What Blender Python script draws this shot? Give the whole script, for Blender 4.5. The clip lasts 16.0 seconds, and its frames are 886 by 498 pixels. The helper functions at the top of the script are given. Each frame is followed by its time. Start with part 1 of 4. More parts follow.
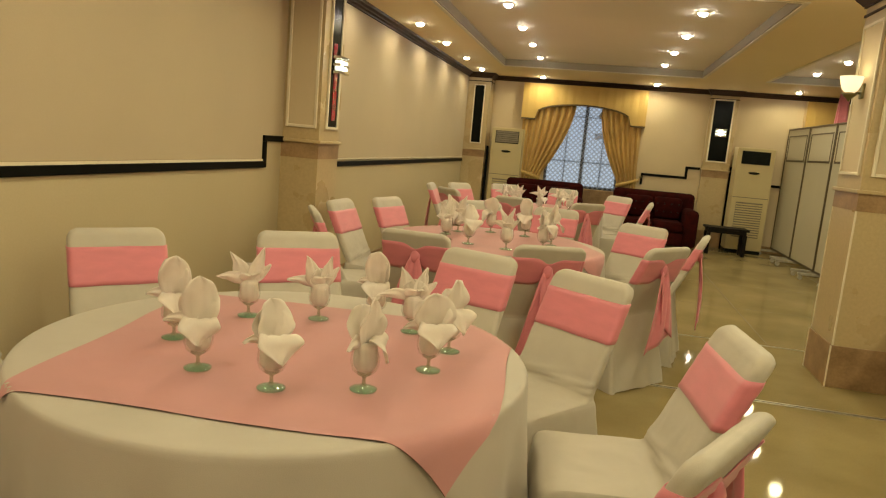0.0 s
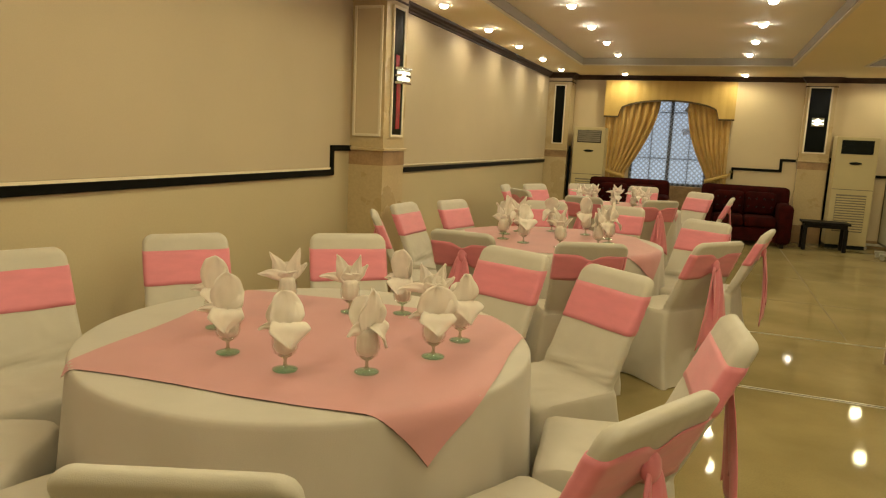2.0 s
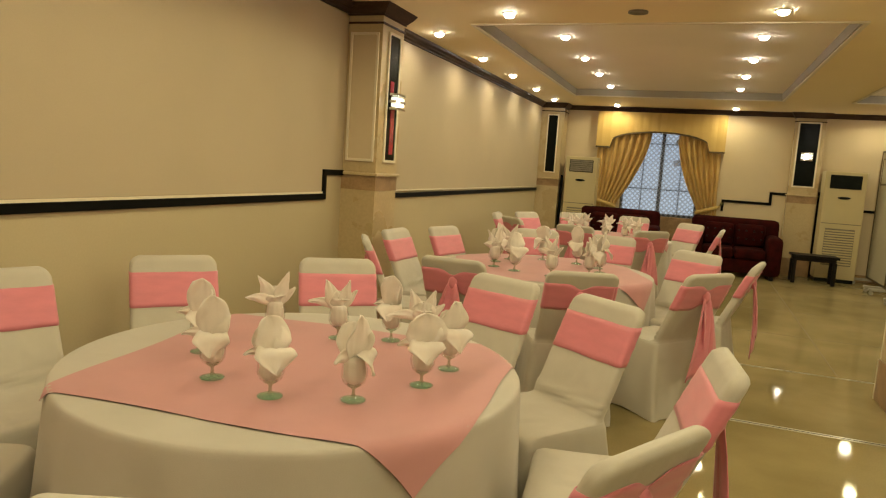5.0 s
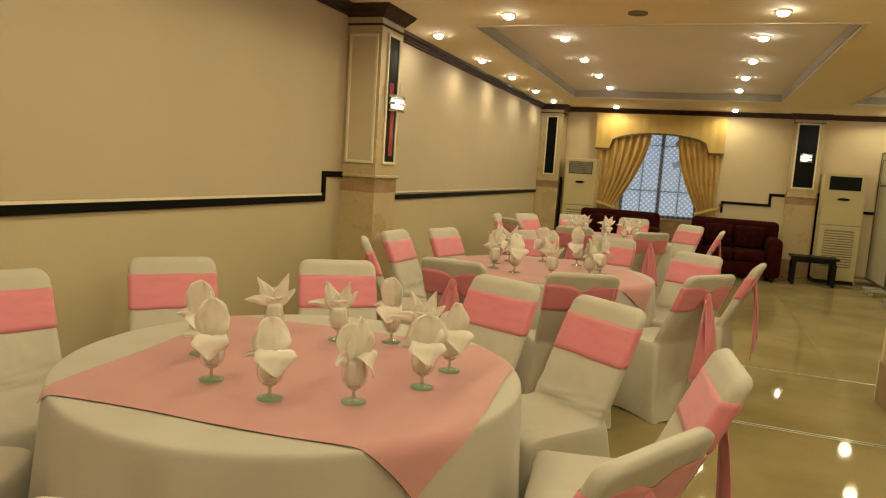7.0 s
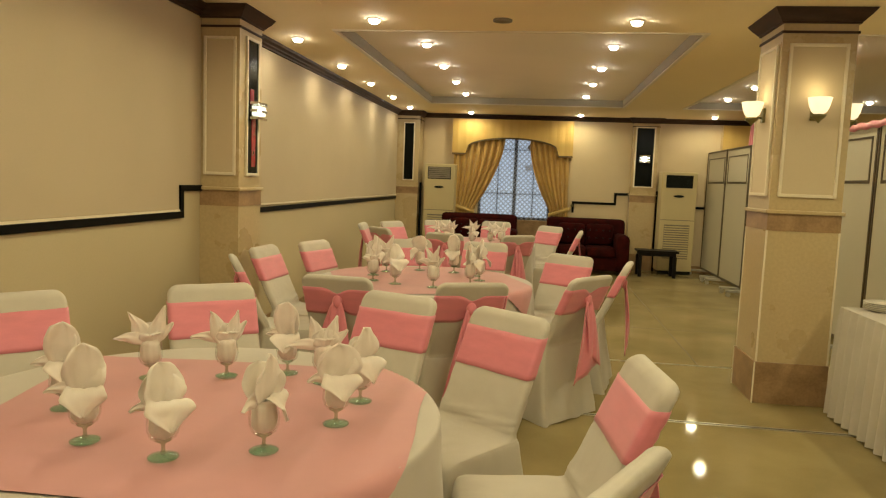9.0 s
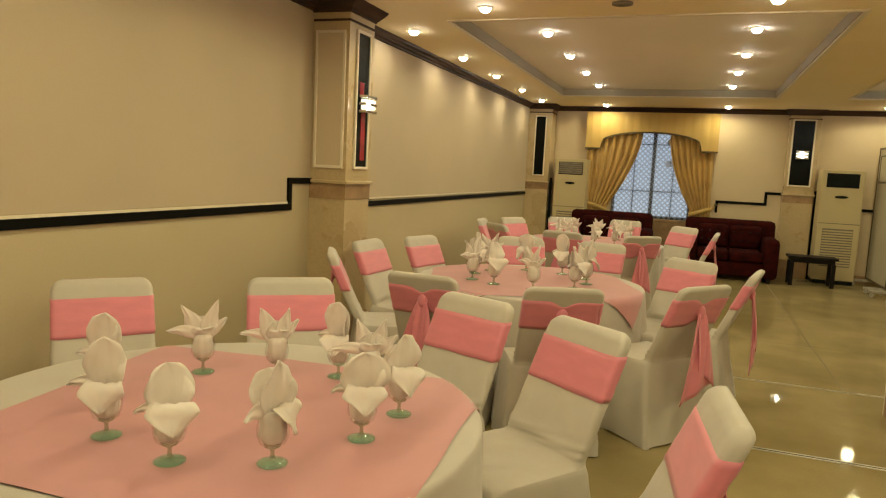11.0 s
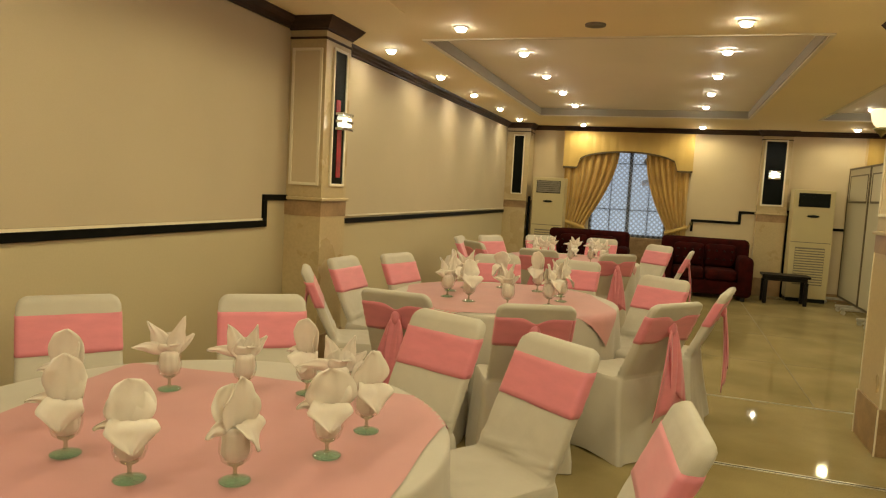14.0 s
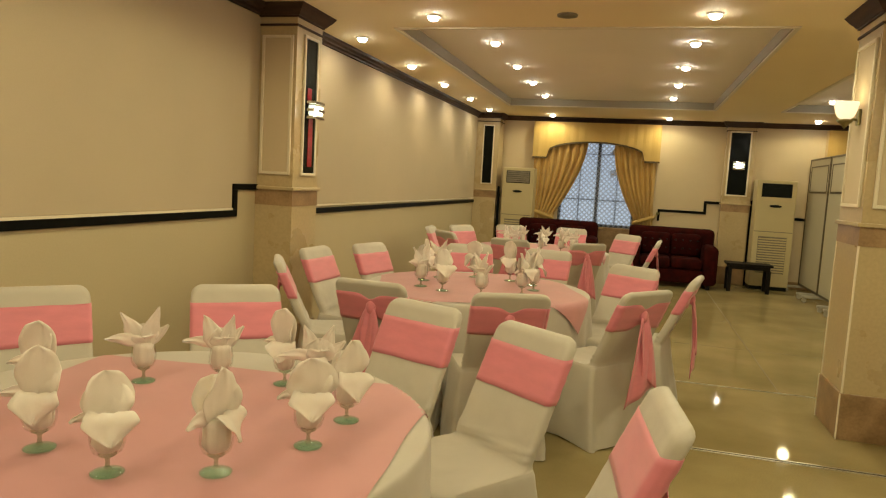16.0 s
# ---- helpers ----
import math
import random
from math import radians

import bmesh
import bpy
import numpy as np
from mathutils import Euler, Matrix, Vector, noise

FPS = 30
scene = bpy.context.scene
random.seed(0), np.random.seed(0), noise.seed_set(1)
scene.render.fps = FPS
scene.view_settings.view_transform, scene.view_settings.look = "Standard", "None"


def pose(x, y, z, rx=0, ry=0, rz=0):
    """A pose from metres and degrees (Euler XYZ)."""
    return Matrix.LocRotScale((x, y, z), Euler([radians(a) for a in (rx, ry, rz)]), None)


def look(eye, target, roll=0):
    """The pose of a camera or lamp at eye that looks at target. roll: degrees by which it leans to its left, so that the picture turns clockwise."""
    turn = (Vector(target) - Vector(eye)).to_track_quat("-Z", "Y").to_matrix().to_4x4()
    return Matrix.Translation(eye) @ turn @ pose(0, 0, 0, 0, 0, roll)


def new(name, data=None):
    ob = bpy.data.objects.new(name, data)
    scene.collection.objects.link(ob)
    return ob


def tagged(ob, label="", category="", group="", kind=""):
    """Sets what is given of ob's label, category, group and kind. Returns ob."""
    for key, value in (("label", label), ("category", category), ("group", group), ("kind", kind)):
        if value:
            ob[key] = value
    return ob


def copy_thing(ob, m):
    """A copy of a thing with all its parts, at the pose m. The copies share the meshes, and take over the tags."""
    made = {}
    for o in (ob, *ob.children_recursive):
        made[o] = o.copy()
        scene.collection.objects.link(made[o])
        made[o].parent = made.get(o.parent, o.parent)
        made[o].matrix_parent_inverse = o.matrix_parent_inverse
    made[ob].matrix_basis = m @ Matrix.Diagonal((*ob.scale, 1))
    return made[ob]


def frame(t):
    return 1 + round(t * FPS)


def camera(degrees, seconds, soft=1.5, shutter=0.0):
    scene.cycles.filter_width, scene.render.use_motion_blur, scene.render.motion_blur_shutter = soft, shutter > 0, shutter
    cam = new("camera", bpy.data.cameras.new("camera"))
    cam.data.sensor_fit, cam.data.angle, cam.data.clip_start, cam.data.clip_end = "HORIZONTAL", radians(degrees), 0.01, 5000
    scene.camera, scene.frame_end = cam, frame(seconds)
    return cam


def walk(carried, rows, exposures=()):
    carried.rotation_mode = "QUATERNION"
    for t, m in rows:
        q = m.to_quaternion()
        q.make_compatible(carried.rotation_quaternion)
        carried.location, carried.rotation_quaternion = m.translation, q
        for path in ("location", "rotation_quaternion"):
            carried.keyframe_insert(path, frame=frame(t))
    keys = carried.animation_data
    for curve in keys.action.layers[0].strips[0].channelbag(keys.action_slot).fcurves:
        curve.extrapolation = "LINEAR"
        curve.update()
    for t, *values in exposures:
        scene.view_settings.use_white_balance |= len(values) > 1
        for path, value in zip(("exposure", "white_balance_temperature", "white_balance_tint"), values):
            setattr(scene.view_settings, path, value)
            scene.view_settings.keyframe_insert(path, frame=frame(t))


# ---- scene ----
import mathutils
cam = camera(65.2, 16.0, soft=1.2)
PATH = [
    (0, (1.023, 0.625, 1.467), (0.617, 2.559, 1.16), 5.0),
    (0.5, (1.065, 0.597, 1.492), (0.54, 2.509, 1.225), 5.9),
    (1, (1.243, 0.56, 1.503), (0.576, 2.431, 1.271), 6.2),
    (1.5, (1.389, 0.552, 1.492), (0.745, 2.427, 1.223), 2.8),
    (2, (1.388, 0.538, 1.493), (0.701, 2.39, 1.176), 2.6),
    (2.5, (1.332, 0.533, 1.496), (0.381, 2.267, 1.202), 1.9),
    (3, (1.338, 0.539, 1.496), (0.436, 2.302, 1.215), 3.5),
    (3.5, (1.371, 0.559, 1.493), (0.683, 2.418, 1.227), 4.1),
    (6, (1.383, 0.557, 1.494), (0.712, 2.428, 1.263), 3.8),
    (6.5, (1.373, 0.565, 1.491), (0.69, 2.431, 1.264), 3.9),
    (7, (1.374, 0.568, 1.488), (0.705, 2.439, 1.253), 3.7),
    (7.5, (1.378, 0.566, 1.489), (0.747, 2.45, 1.257), 3.6),
    (8, (1.359, 0.572, 1.503), (0.814, 2.49, 1.35), 4.4),
    (8.5, (1.223, 0.682, 1.508), (0.847, 2.64, 1.355), 3.8),
    (9, (1.148, 0.686, 1.501), (0.888, 2.66, 1.304), 2.2),
    (9.5, (1.189, 0.805, 1.499), (0.676, 2.722, 1.252), 0.8),
    (9.7, (1.273, 0.858, 1.509), (0.637, 2.738, 1.259), 1.7),
    (11.8, (1.412, 0.979, 1.519), (0.772, 2.863, 1.315), 3.6),
    (12, (1.421, 0.972, 1.52), (0.805, 2.865, 1.331), 3.4),
    (12.5, (1.428, 0.966, 1.52), (0.818, 2.862, 1.34), 3.2),
    (13, (1.43, 0.976, 1.511), (0.833, 2.877, 1.332), 3.0),
    (13.5, (1.428, 0.983, 1.513), (0.835, 2.886, 1.342), 3.0),
    (14, (1.43, 0.979, 1.512), (0.819, 2.876, 1.337), 3.1),
    (14.5, (1.431, 0.984, 1.511), (0.827, 2.882, 1.333), 3.1),
    (15, (1.438, 0.985, 1.51), (0.819, 2.877, 1.321), 2.7),
    (15.5, (1.434, 0.976, 1.509), (0.77, 2.853, 1.314), 2.6),
    (16, (1.396, 0.968, 1.506), (0.875, 2.889, 1.308), 3.2),
]
walk(cam, [(t, look(eye, target, roll)) for t, eye, target, roll in PATH])

scene.view_settings.exposure = 0.0

# ---- world and light ----
world = bpy.data.worlds.new("world")
scene.world = world
world.use_nodes = True
wn = world.node_tree.nodes
sky = wn.new("ShaderNodeTexSky")
sky.sky_type, sky.sun_disc = "NISHITA", False
sky.sun_elevation, sky.sun_rotation = radians(35), radians(200)
world.node_tree.links.new(sky.outputs[0], wn["Background"].inputs[0])
wn["Background"].inputs[1].default_value = 0.1

WARM = (1.0, 0.888, 0.49)
SPOT_W = 16.8


# ---- materials ----
def mat(name, color, rough=0.6, metal=0.0, vary=0.12, scale=6.0, bump=0.15, fine=120.0, coat=0.0, sheen=0.0, spec=0.5, second=None, stretch=(1, 1, 1), wrinkle=0.0):
    """Principled material, its colour varied at two scales, with a fine relief."""
    m = bpy.data.materials.new(name)
    m.use_nodes = True
    n, l = m.node_tree.nodes, m.node_tree.links
    b = n["Principled BSDF"]
    co = n.new("ShaderNodeTexCoord")
    mp = n.new("ShaderNodeMapping")
    mp.inputs["Scale"].default_value = stretch
    l.new(co.outputs["Object"], mp.inputs[0])
    big = n.new("ShaderNodeTexNoise")
    big.inputs["Scale"].default_value, big.inputs["Detail"].default_value = scale, 6
    small = n.new("ShaderNodeTexNoise")
    small.inputs["Scale"].default_value, small.inputs["Detail"].default_value = fine, 3
    l.new(mp.outputs[0], big.inputs[0])
    l.new(mp.outputs[0], small.inputs[0])
    ramp = n.new("ShaderNodeValToRGB")
    lo = [c * (1 - vary) for c in color] if second is None else second
    hi = [min(1, c * (1 + vary * 0.6)) for c in color]
    ramp.color_ramp.elements[0].position, ramp.color_ramp.elements[1].position = 0.32, 0.68
    ramp.color_ramp.elements[0].color, ramp.color_ramp.elements[1].color = (*lo, 1), (*hi, 1)
    l.new(big.outputs[0], ramp.inputs[0])
    mix = n.new("ShaderNodeMix")
    mix.data_type, mix.blend_type = "RGBA", "MULTIPLY"
    mix.inputs[0].default_value = min(1.0, vary * 1.5)
    l.new(ramp.outputs[0], mix.inputs[6])
    gr = n.new("ShaderNodeValToRGB")
    gr.color_ramp.elements[0].color, gr.color_ramp.elements[1].color = (0.6, 0.6, 0.6, 1), (1, 1, 1, 1)
    gr.color_ramp.elements[0].position, gr.color_ramp.elements[1].position = 0.35, 0.65
    l.new(small.outputs[0], gr.inputs[0])
    l.new(gr.outputs[0], mix.inputs[7])
    l.new(mix.outputs[2], b.inputs["Base Color"])
    rr = n.new("ShaderNodeMapRange")
    rr.inputs[3].default_value, rr.inputs[4].default_value = max(0.02, rough * 0.85), min(1, rough * 1.15)
    l.new(big.outputs[0], rr.inputs[0])
    l.new(rr.outputs[0], b.inputs["Roughness"])
    b.inputs["Metallic"].default_value = metal
    b.inputs["Coat Weight"].default_value = coat
    b.inputs["Coat Roughness"].default_value = 0.06
    b.inputs["Sheen Weight"].default_value = sheen
    b.inputs["Specular IOR Level"].default_value = spec
    if bump:
        bp = n.new("ShaderNodeBump")
        bp.inputs["Strength"].default_value, bp.inputs["Distance"].default_value = bump, 0.002
        l.new(small.outputs[0], bp.inputs["Height"])
        l.new(bp.outputs[0], b.inputs["Normal"])
        if wrinkle:
            wr = n.new("ShaderNodeTexNoise")
            wr.inputs["Scale"].default_value, wr.inputs["Detail"].default_value, wr.inputs["Distortion"].default_value = 5.0, 2, 0.3
            l.new(mp.outputs[0], wr.inputs[0])
            b2 = n.new("ShaderNodeBump")
            b2.inputs["Strength"].default_value, b2.inputs["Distance"].default_value = wrinkle, 0.03
            l.new(wr.outputs[0], b2.inputs["Height"])
            l.new(b2.outputs[0], bp.inputs["Normal"])
    return m


def glow(name, color, strength):
    m = bpy.data.materials.new(name)
    m.use_nodes = True
    b = m.node_tree.nodes["Principled BSDF"]
    b.inputs["Base Color"].default_value = (*color, 1)
    b.inputs["Emission Color"].default_value = (*color, 1)
    b.inputs["Emission Strength"].default_value = strength
    return m


def glassy(name, tint, body=0.0, body_color=(1, 1, 1)):
    """Thin glass: lets light through with a tint, glosses at grazing angles."""
    m = bpy.data.materials.new(name)
    m.use_nodes = True
    n, l = m.node_tree.nodes, m.node_tree.links
    n.remove(n["Principled BSDF"])
    tr, gl, df = n.new("ShaderNodeBsdfTransparent"), n.new("ShaderNodeBsdfGlossy"), n.new("ShaderNodeBsdfDiffuse")
    tr.inputs[0].default_value, df.inputs[0].default_value = (*tint, 1), (*body_color, 1)
    gl.inputs["Roughness"].default_value = 0.03
    lw = n.new("ShaderNodeLayerWeight")
    lw.inputs[0].default_value = 0.22
    fr = n.new("ShaderNodeMath")
    fr.operation = "MULTIPLY"
    fr.inputs[1].default_value = 0.55
    l.new(lw.outputs["Facing"], fr.inputs[0])
    m1, m2 = n.new("ShaderNodeMixShader"), n.new("ShaderNodeMixShader")
    m1.inputs[0].default_value = body
    l.new(tr.outputs[0], m1.inputs[1])
    l.new(df.outputs[0], m1.inputs[2])
    l.new(fr.outputs[0], m2.inputs[0])
    l.new(m1.outputs[0], m2.inputs[1])
    l.new(gl.outputs[0], m2.inputs[2])
    l.new(m2.outputs[0], n["Material Output"].inputs[0])
    return m


M_FABRIC = mat("wall_fabric", (0.505, 0.412, 0.28), 0.85, vary=0.05, scale=1.2, fine=260, bump=0.25)
M_PAPER = mat("wall_paper", (0.60, 0.485, 0.315), 0.8, vary=0.06, scale=1.4, fine=200, bump=0.2)
M_WALL = mat("wall_paint", (0.53, 0.44, 0.275), 0.6, vary=0.05, scale=0.9, fine=90, bump=0.12)
M_CEIL = mat("ceiling_paint", (0.88, 0.74, 0.46), 0.75, vary=0.04, scale=0.7, fine=60, bump=0.08)
M_TRAY = mat("tray_paint", (0.90, 0.82, 0.70), 0.7, vary=0.04, scale=0.7, fine=60, bump=0.08)
# tray paint darkened: the shade on the tray's sides is in this colour
M_RISER_SHADE = mat("tray_riser_shade", (0.37, 0.335, 0.26), 0.75, vary=0.06, scale=2, fine=60, bump=0.08)
M_BLACK = mat("black_trim", (0.005, 0.005, 0.004), 0.45, vary=0.3, scale=20, fine=200, bump=0.05, spec=0.07)
M_CROWN = mat("dark_wood", (0.060, 0.033, 0.020), 0.55, vary=0.35, scale=5, fine=80, stretch=(1, 1, 6), spec=0.2)
M_STONE = mat("beige_marble", (0.49, 0.385, 0.215), 0.28, vary=0.14, scale=2.5, fine=45, bump=0.04, second=(0.50, 0.38, 0.21))
M_BAND = mat("brown_marble", (0.36, 0.23, 0.12), 0.3, vary=0.25, scale=7, fine=60, bump=0.04, second=(0.26, 0.16, 0.08))
M_PANEL = mat("pillar_panel", (0.60, 0.49, 0.325), 0.7, vary=0.05, scale=2, fine=180, bump=0.15)
M_MOULD = mat("cream_moulding", (0.76, 0.68, 0.52), 0.5, vary=0.05, scale=8, fine=120)
M_DARKGLASS = mat("black_glass", (0.006, 0.007, 0.006), 0.16, vary=0.1, scale=3, bump=0.0, spec=0.09)
# glossy red that stands in for the red glow near the sconces
M_REDGLOW = mat("red_glow", (0.32, 0.005, 0.018), 0.25, vary=0.3, scale=9, bump=0.0, coat=0.5)
M_CHROME = mat("chrome", (0.7, 0.7, 0.68), 0.12, metal=1.0, vary=0.05, bump=0.0)
M_BRASS = mat("aged_brass", (0.25, 0.22, 0.10), 0.35, metal=0.9, vary=0.2, bump=0.05)
M_FLOOR = mat("polished_granite", (0.34, 0.27, 0.13), 0.045, vary=0.26, scale=1.6, fine=140, bump=0.0, coat=0.0, spec=0.055, second=(0.28, 0.22, 0.10))
M_JOINT = mat("floor_joint_fill", (0.20, 0.155, 0.075), 0.4, vary=0.2, scale=6, fine=120, bump=0.0, spec=0.2)
M_STRIP = mat("steel_strip", (0.72, 0.69, 0.58), 0.35, metal=0.8, vary=0.15, fine=150)
M_COVER = mat("chair_cover_cloth", (0.55, 0.505, 0.425), 0.8, vary=0.06, scale=5, fine=420, bump=0.3, sheen=0.2, wrinkle=0.30)
M_CLOTH = mat("tablecloth_cloth", (0.50, 0.458, 0.39), 0.8, vary=0.05, scale=4, fine=420, bump=0.3, sheen=0.2, wrinkle=0.18)
M_SASH = mat("pink_satin", (0.72, 0.225, 0.28), 0.55, vary=0.06, scale=9, fine=300, bump=0.15, sheen=0.3, wrinkle=0.06, stretch=(1, 1, 3))
M_PINK = mat("pink_cloth", (0.55, 0.265, 0.265), 0.75, vary=0.07, scale=5, fine=420, bump=0.3, sheen=0.2)
# dark colour that stands for the shadow at the overlay's hem
M_HEM_SHADE = mat("hem_shadow", (0.10, 0.05, 0.04), 0.8, vary=0.3, scale=30)
M_NAPKIN = mat("napkin_cloth", (0.90, 0.83, 0.75), 0.85, vary=0.04, scale=14, fine=380, bump=0.3, sheen=0.2, wrinkle=0.1)
nn, nl = M_NAPKIN.node_tree.nodes, M_NAPKIN.node_tree.links
n_tl, n_mx = nn.new("ShaderNodeBsdfTranslucent"), nn.new("ShaderNodeMixShader")
n_tl.inputs[0].default_value, n_mx.inputs[0].default_value = (0.90, 0.83, 0.75, 1), 0.20
nl.new(nn["Principled BSDF"].outputs[0], n_mx.inputs[1])
nl.new(n_tl.outputs[0], n_mx.inputs[2])
nl.new(n_mx.outputs[0], nn["Material Output"].inputs[0])
M_GLASS = glassy("clear_glass", (0.96, 0.975, 0.96))
M_GREEN = glassy("green_glass", (0.84, 0.98, 0.91), 0.12, (0.26, 0.72, 0.50))
M_THICK = glassy("thick_glass", (0.78, 0.82, 0.72), 0.04, (0.25, 0.45, 0.32))
M_MAROON = mat("maroon_velvet", (0.038, 0.003, 0.0025), 0.85, vary=0.45, scale=9, fine=160, bump=0.4, sheen=0.0, spec=0.10)
M_ESPRESSO = mat("espresso_wood", (0.012, 0.009, 0.008), 0.45, vary=0.3, scale=8, stretch=(1, 8, 8), spec=0.12)
M_AC = mat("cream_plastic", (0.54, 0.45, 0.25), 0.45, vary=0.04, scale=3, fine=150, bump=0.05)
M_ACDARK = mat("dark_plastic", (0.008, 0.010, 0.008), 0.5, vary=0.2, scale=10, spec=0.12)
M_ACGREY = mat("grille_shadow", (0.22, 0.19, 0.14), 0.6, vary=0.2, scale=10)
M_GOLD = mat("gold_drapery", (0.52, 0.32, 0.085), 0.55, vary=0.16, scale=5, fine=260, bump=0.25, sheen=0.3)
M_VAL = mat("gold_valance", (0.54, 0.36, 0.10), 0.55, vary=0.08, scale=3, fine=260, bump=0.25, sheen=0.3)
M_FRINGE = mat("dark_fringe", (0.09, 0.055, 0.02), 0.7, vary=0.3, scale=20)
M_SCREEN = mat("white_board", (0.54, 0.50, 0.38), 0.4, vary=0.04, scale=2, fine=120, bump=0.05)
M_SFRAME = mat("bronze_frame", (0.10, 0.07, 0.035), 0.35, metal=0.4, vary=0.2, scale=8)
M_CASTOR = mat("grey_castor", (0.40, 0.37, 0.30), 0.45, vary=0.15, scale=20)
M_WINFRAME = mat("window_metal", (0.10, 0.10, 0.11), 0.4, vary=0.2, scale=10)
M_LAMP = glow("lamp_glow", (1.0, 0.94, 0.82), 74.0)
M_SHADE = glow("sconce_glow", (1.0, 0.85, 0.56), 0.95)
M_TUBE = glow("crystal_glow", (0.95, 1.0, 0.85), 1.0)
M_SKYCARD = glow("daylight_backdrop", (0.46, 0.54, 0.64), 0.85)
M_PORCELAIN = mat("porcelain", (0.76, 0.72, 0.62), 0.2, vary=0.03, scale=6, bump=0.0)


def lace_material():
    """Sheer window lace: an open diamond pattern."""
    m = bpy.data.materials.new("window_lace")
    m.use_nodes = True
    n, l = m.node_tree.nodes, m.node_tree.links
    n.remove(n["Principled BSDF"])
    co = n.new("ShaderNodeTexCoord")
    mp = n.new("ShaderNodeMapping")
    mp.inputs["Rotation"].default_value = (0, radians(45), 0)
    l.new(co.outputs["Object"], mp.inputs[0])
    waves = []
    for d in ("X", "Z"):
        w = n.new("ShaderNodeTexWave")
        w.bands_direction = d
        w.inputs["Scale"].default_value = 5.0
        w.inputs["Distortion"].default_value = 0.8
        w.inputs["Detail Scale"].default_value = 6
        l.new(mp.outputs[0], w.inputs[0])
        waves.append(w)
    mx = n.new("ShaderNodeMath")
    mx.operation = "MAXIMUM"
    l.new(waves[0].outputs["Fac"], mx.inputs[0])
    l.new(waves[1].outputs["Fac"], mx.inputs[1])
    rp = n.new("ShaderNodeMapRange")
    rp.inputs[1].default_value, rp.inputs[2].default_value, rp.inputs[3].default_value, rp.inputs[4].default_value = 0.60, 0.98, 0.20, 0.52
    l.new(mx.outputs[0], rp.inputs[0])
    tr, df, mixs = n.new("ShaderNodeBsdfTransparent"), n.new("ShaderNodeBsdfTranslucent"), n.new("ShaderNodeMixShader")
    df.inputs[0].default_value = (0.6, 0.6, 0.62, 1)
    l.new(rp.outputs[0], mixs.inputs[0])
    l.new(tr.outputs[0], mixs.inputs[1])
    l.new(df.outputs[0], mixs.inputs[2])
    l.new(mixs.outputs[0], n["Material Output"].inputs[0])
    return m


M_LACE = lace_material()


# ---- mesh tools ----
def finish(name, bm, material, smooth=False):
    me = bpy.data.meshes.new(name)
    bmesh.ops.recalc_face_normals(bm, faces=bm.faces)
    if smooth:
        for f in bm.faces:
            f.smooth = True
    bm.to_mesh(me)
    bm.free()
    me.materials.append(material)
    return new(name, me)


def part(name, bm, material, parent, label="", smooth=False, m=None):
    ob = finish(name, bm, material, smooth)
    ob.parent = parent
    if m is not None:
        ob.matrix_basis = m
    return tagged(ob, label)


def thing(name, m, label, category, group="", kind=""):
    ob = new(name)
    ob.empty_display_size = 0.1
    ob.matrix_basis = m
    return tagged(ob, label, category, group, kind)


def box(bm, x0, x1, y0, y1, z0, z1, bevel=0.0, seg=2):
    vs = [bm.verts.new((x, y, z)) for z in (z0, z1) for x, y in ((x0, y0), (x1, y0), (x1, y1), (x0, y1))]
    fs = [bm.faces.new([vs[i] for i in f]) for f in ((3, 2, 1, 0), (4, 5, 6, 7), (0, 1, 5, 4), (1, 2, 6, 5), (2, 3, 7, 6), (3, 0, 4, 7))]
    if bevel:
        es = list({e for f in fs for e in f.edges})
        bmesh.ops.bevel(bm, geom=es, offset=bevel, segments=seg, profile=0.5, affect="EDGES")
    return bm


def boxes(*rows, bevel=0.0):
    bm = bmesh.new()
    for r in rows:
        box(bm, *r, bevel=bevel)
    return bm


def grid(bm, pts):
    """Faces over a table of points, row by row."""
    rows = [[bm.verts.new(p) for p in r] for r in pts]
    for a, b in zip(rows, rows[1:]):
        for i in range(len(a) - 1):
            bm.faces.new((a[i], a[i + 1], b[i + 1], b[i]))
    return rows


def lathe(profile, seg=24, close=False):
    bm = bmesh.new()
    rings = []
    for r, z in profile:
        rings.append([bm.verts.new((r * math.cos(k * math.tau / seg), r * math.sin(k * math.tau / seg), z)) for k in range(seg)])
    for a, b in zip(rings, rings[1:]):
        for k in range(seg):
            bm.faces.new((a[k], a[(k + 1) % seg], b[(k + 1) % seg], b[k]))
    if close:
        bm.faces.new(rings[-1])
        bm.faces.new(rings[0][::-1])
    return bm


def tube(bm, a, b, r, seg=10):
    a, b = Vector(a), Vector(b)
    q = (b - a).to_track_quat("Z", "Y")
    ends = [[bm.verts.new(p + q @ Vector((r * math.cos(k * math.tau / seg), r * math.sin(k * math.tau / seg), 0))) for k in range(seg)] for p in (a, b)]
    for k in range(seg):
        bm.faces.new((ends[0][k], ends[0][(k + 1) % seg], ends[1][(k + 1) % seg], ends[1][k]))
    bm.faces.new(ends[0][::-1])
    bm.faces.new(ends[1])
    return bm


def thick(bm, t):
    bmesh.ops.recalc_face_normals(bm, faces=bm.faces)
    bmesh.ops.solidify(bm, geom=bm.faces[:], thickness=t)
    return bm


# ---- the hall ----
WX, FY, RX, BY, H, TRAY = -1.445, 13.75, 7.2, -2.6, 2.75, 2.85

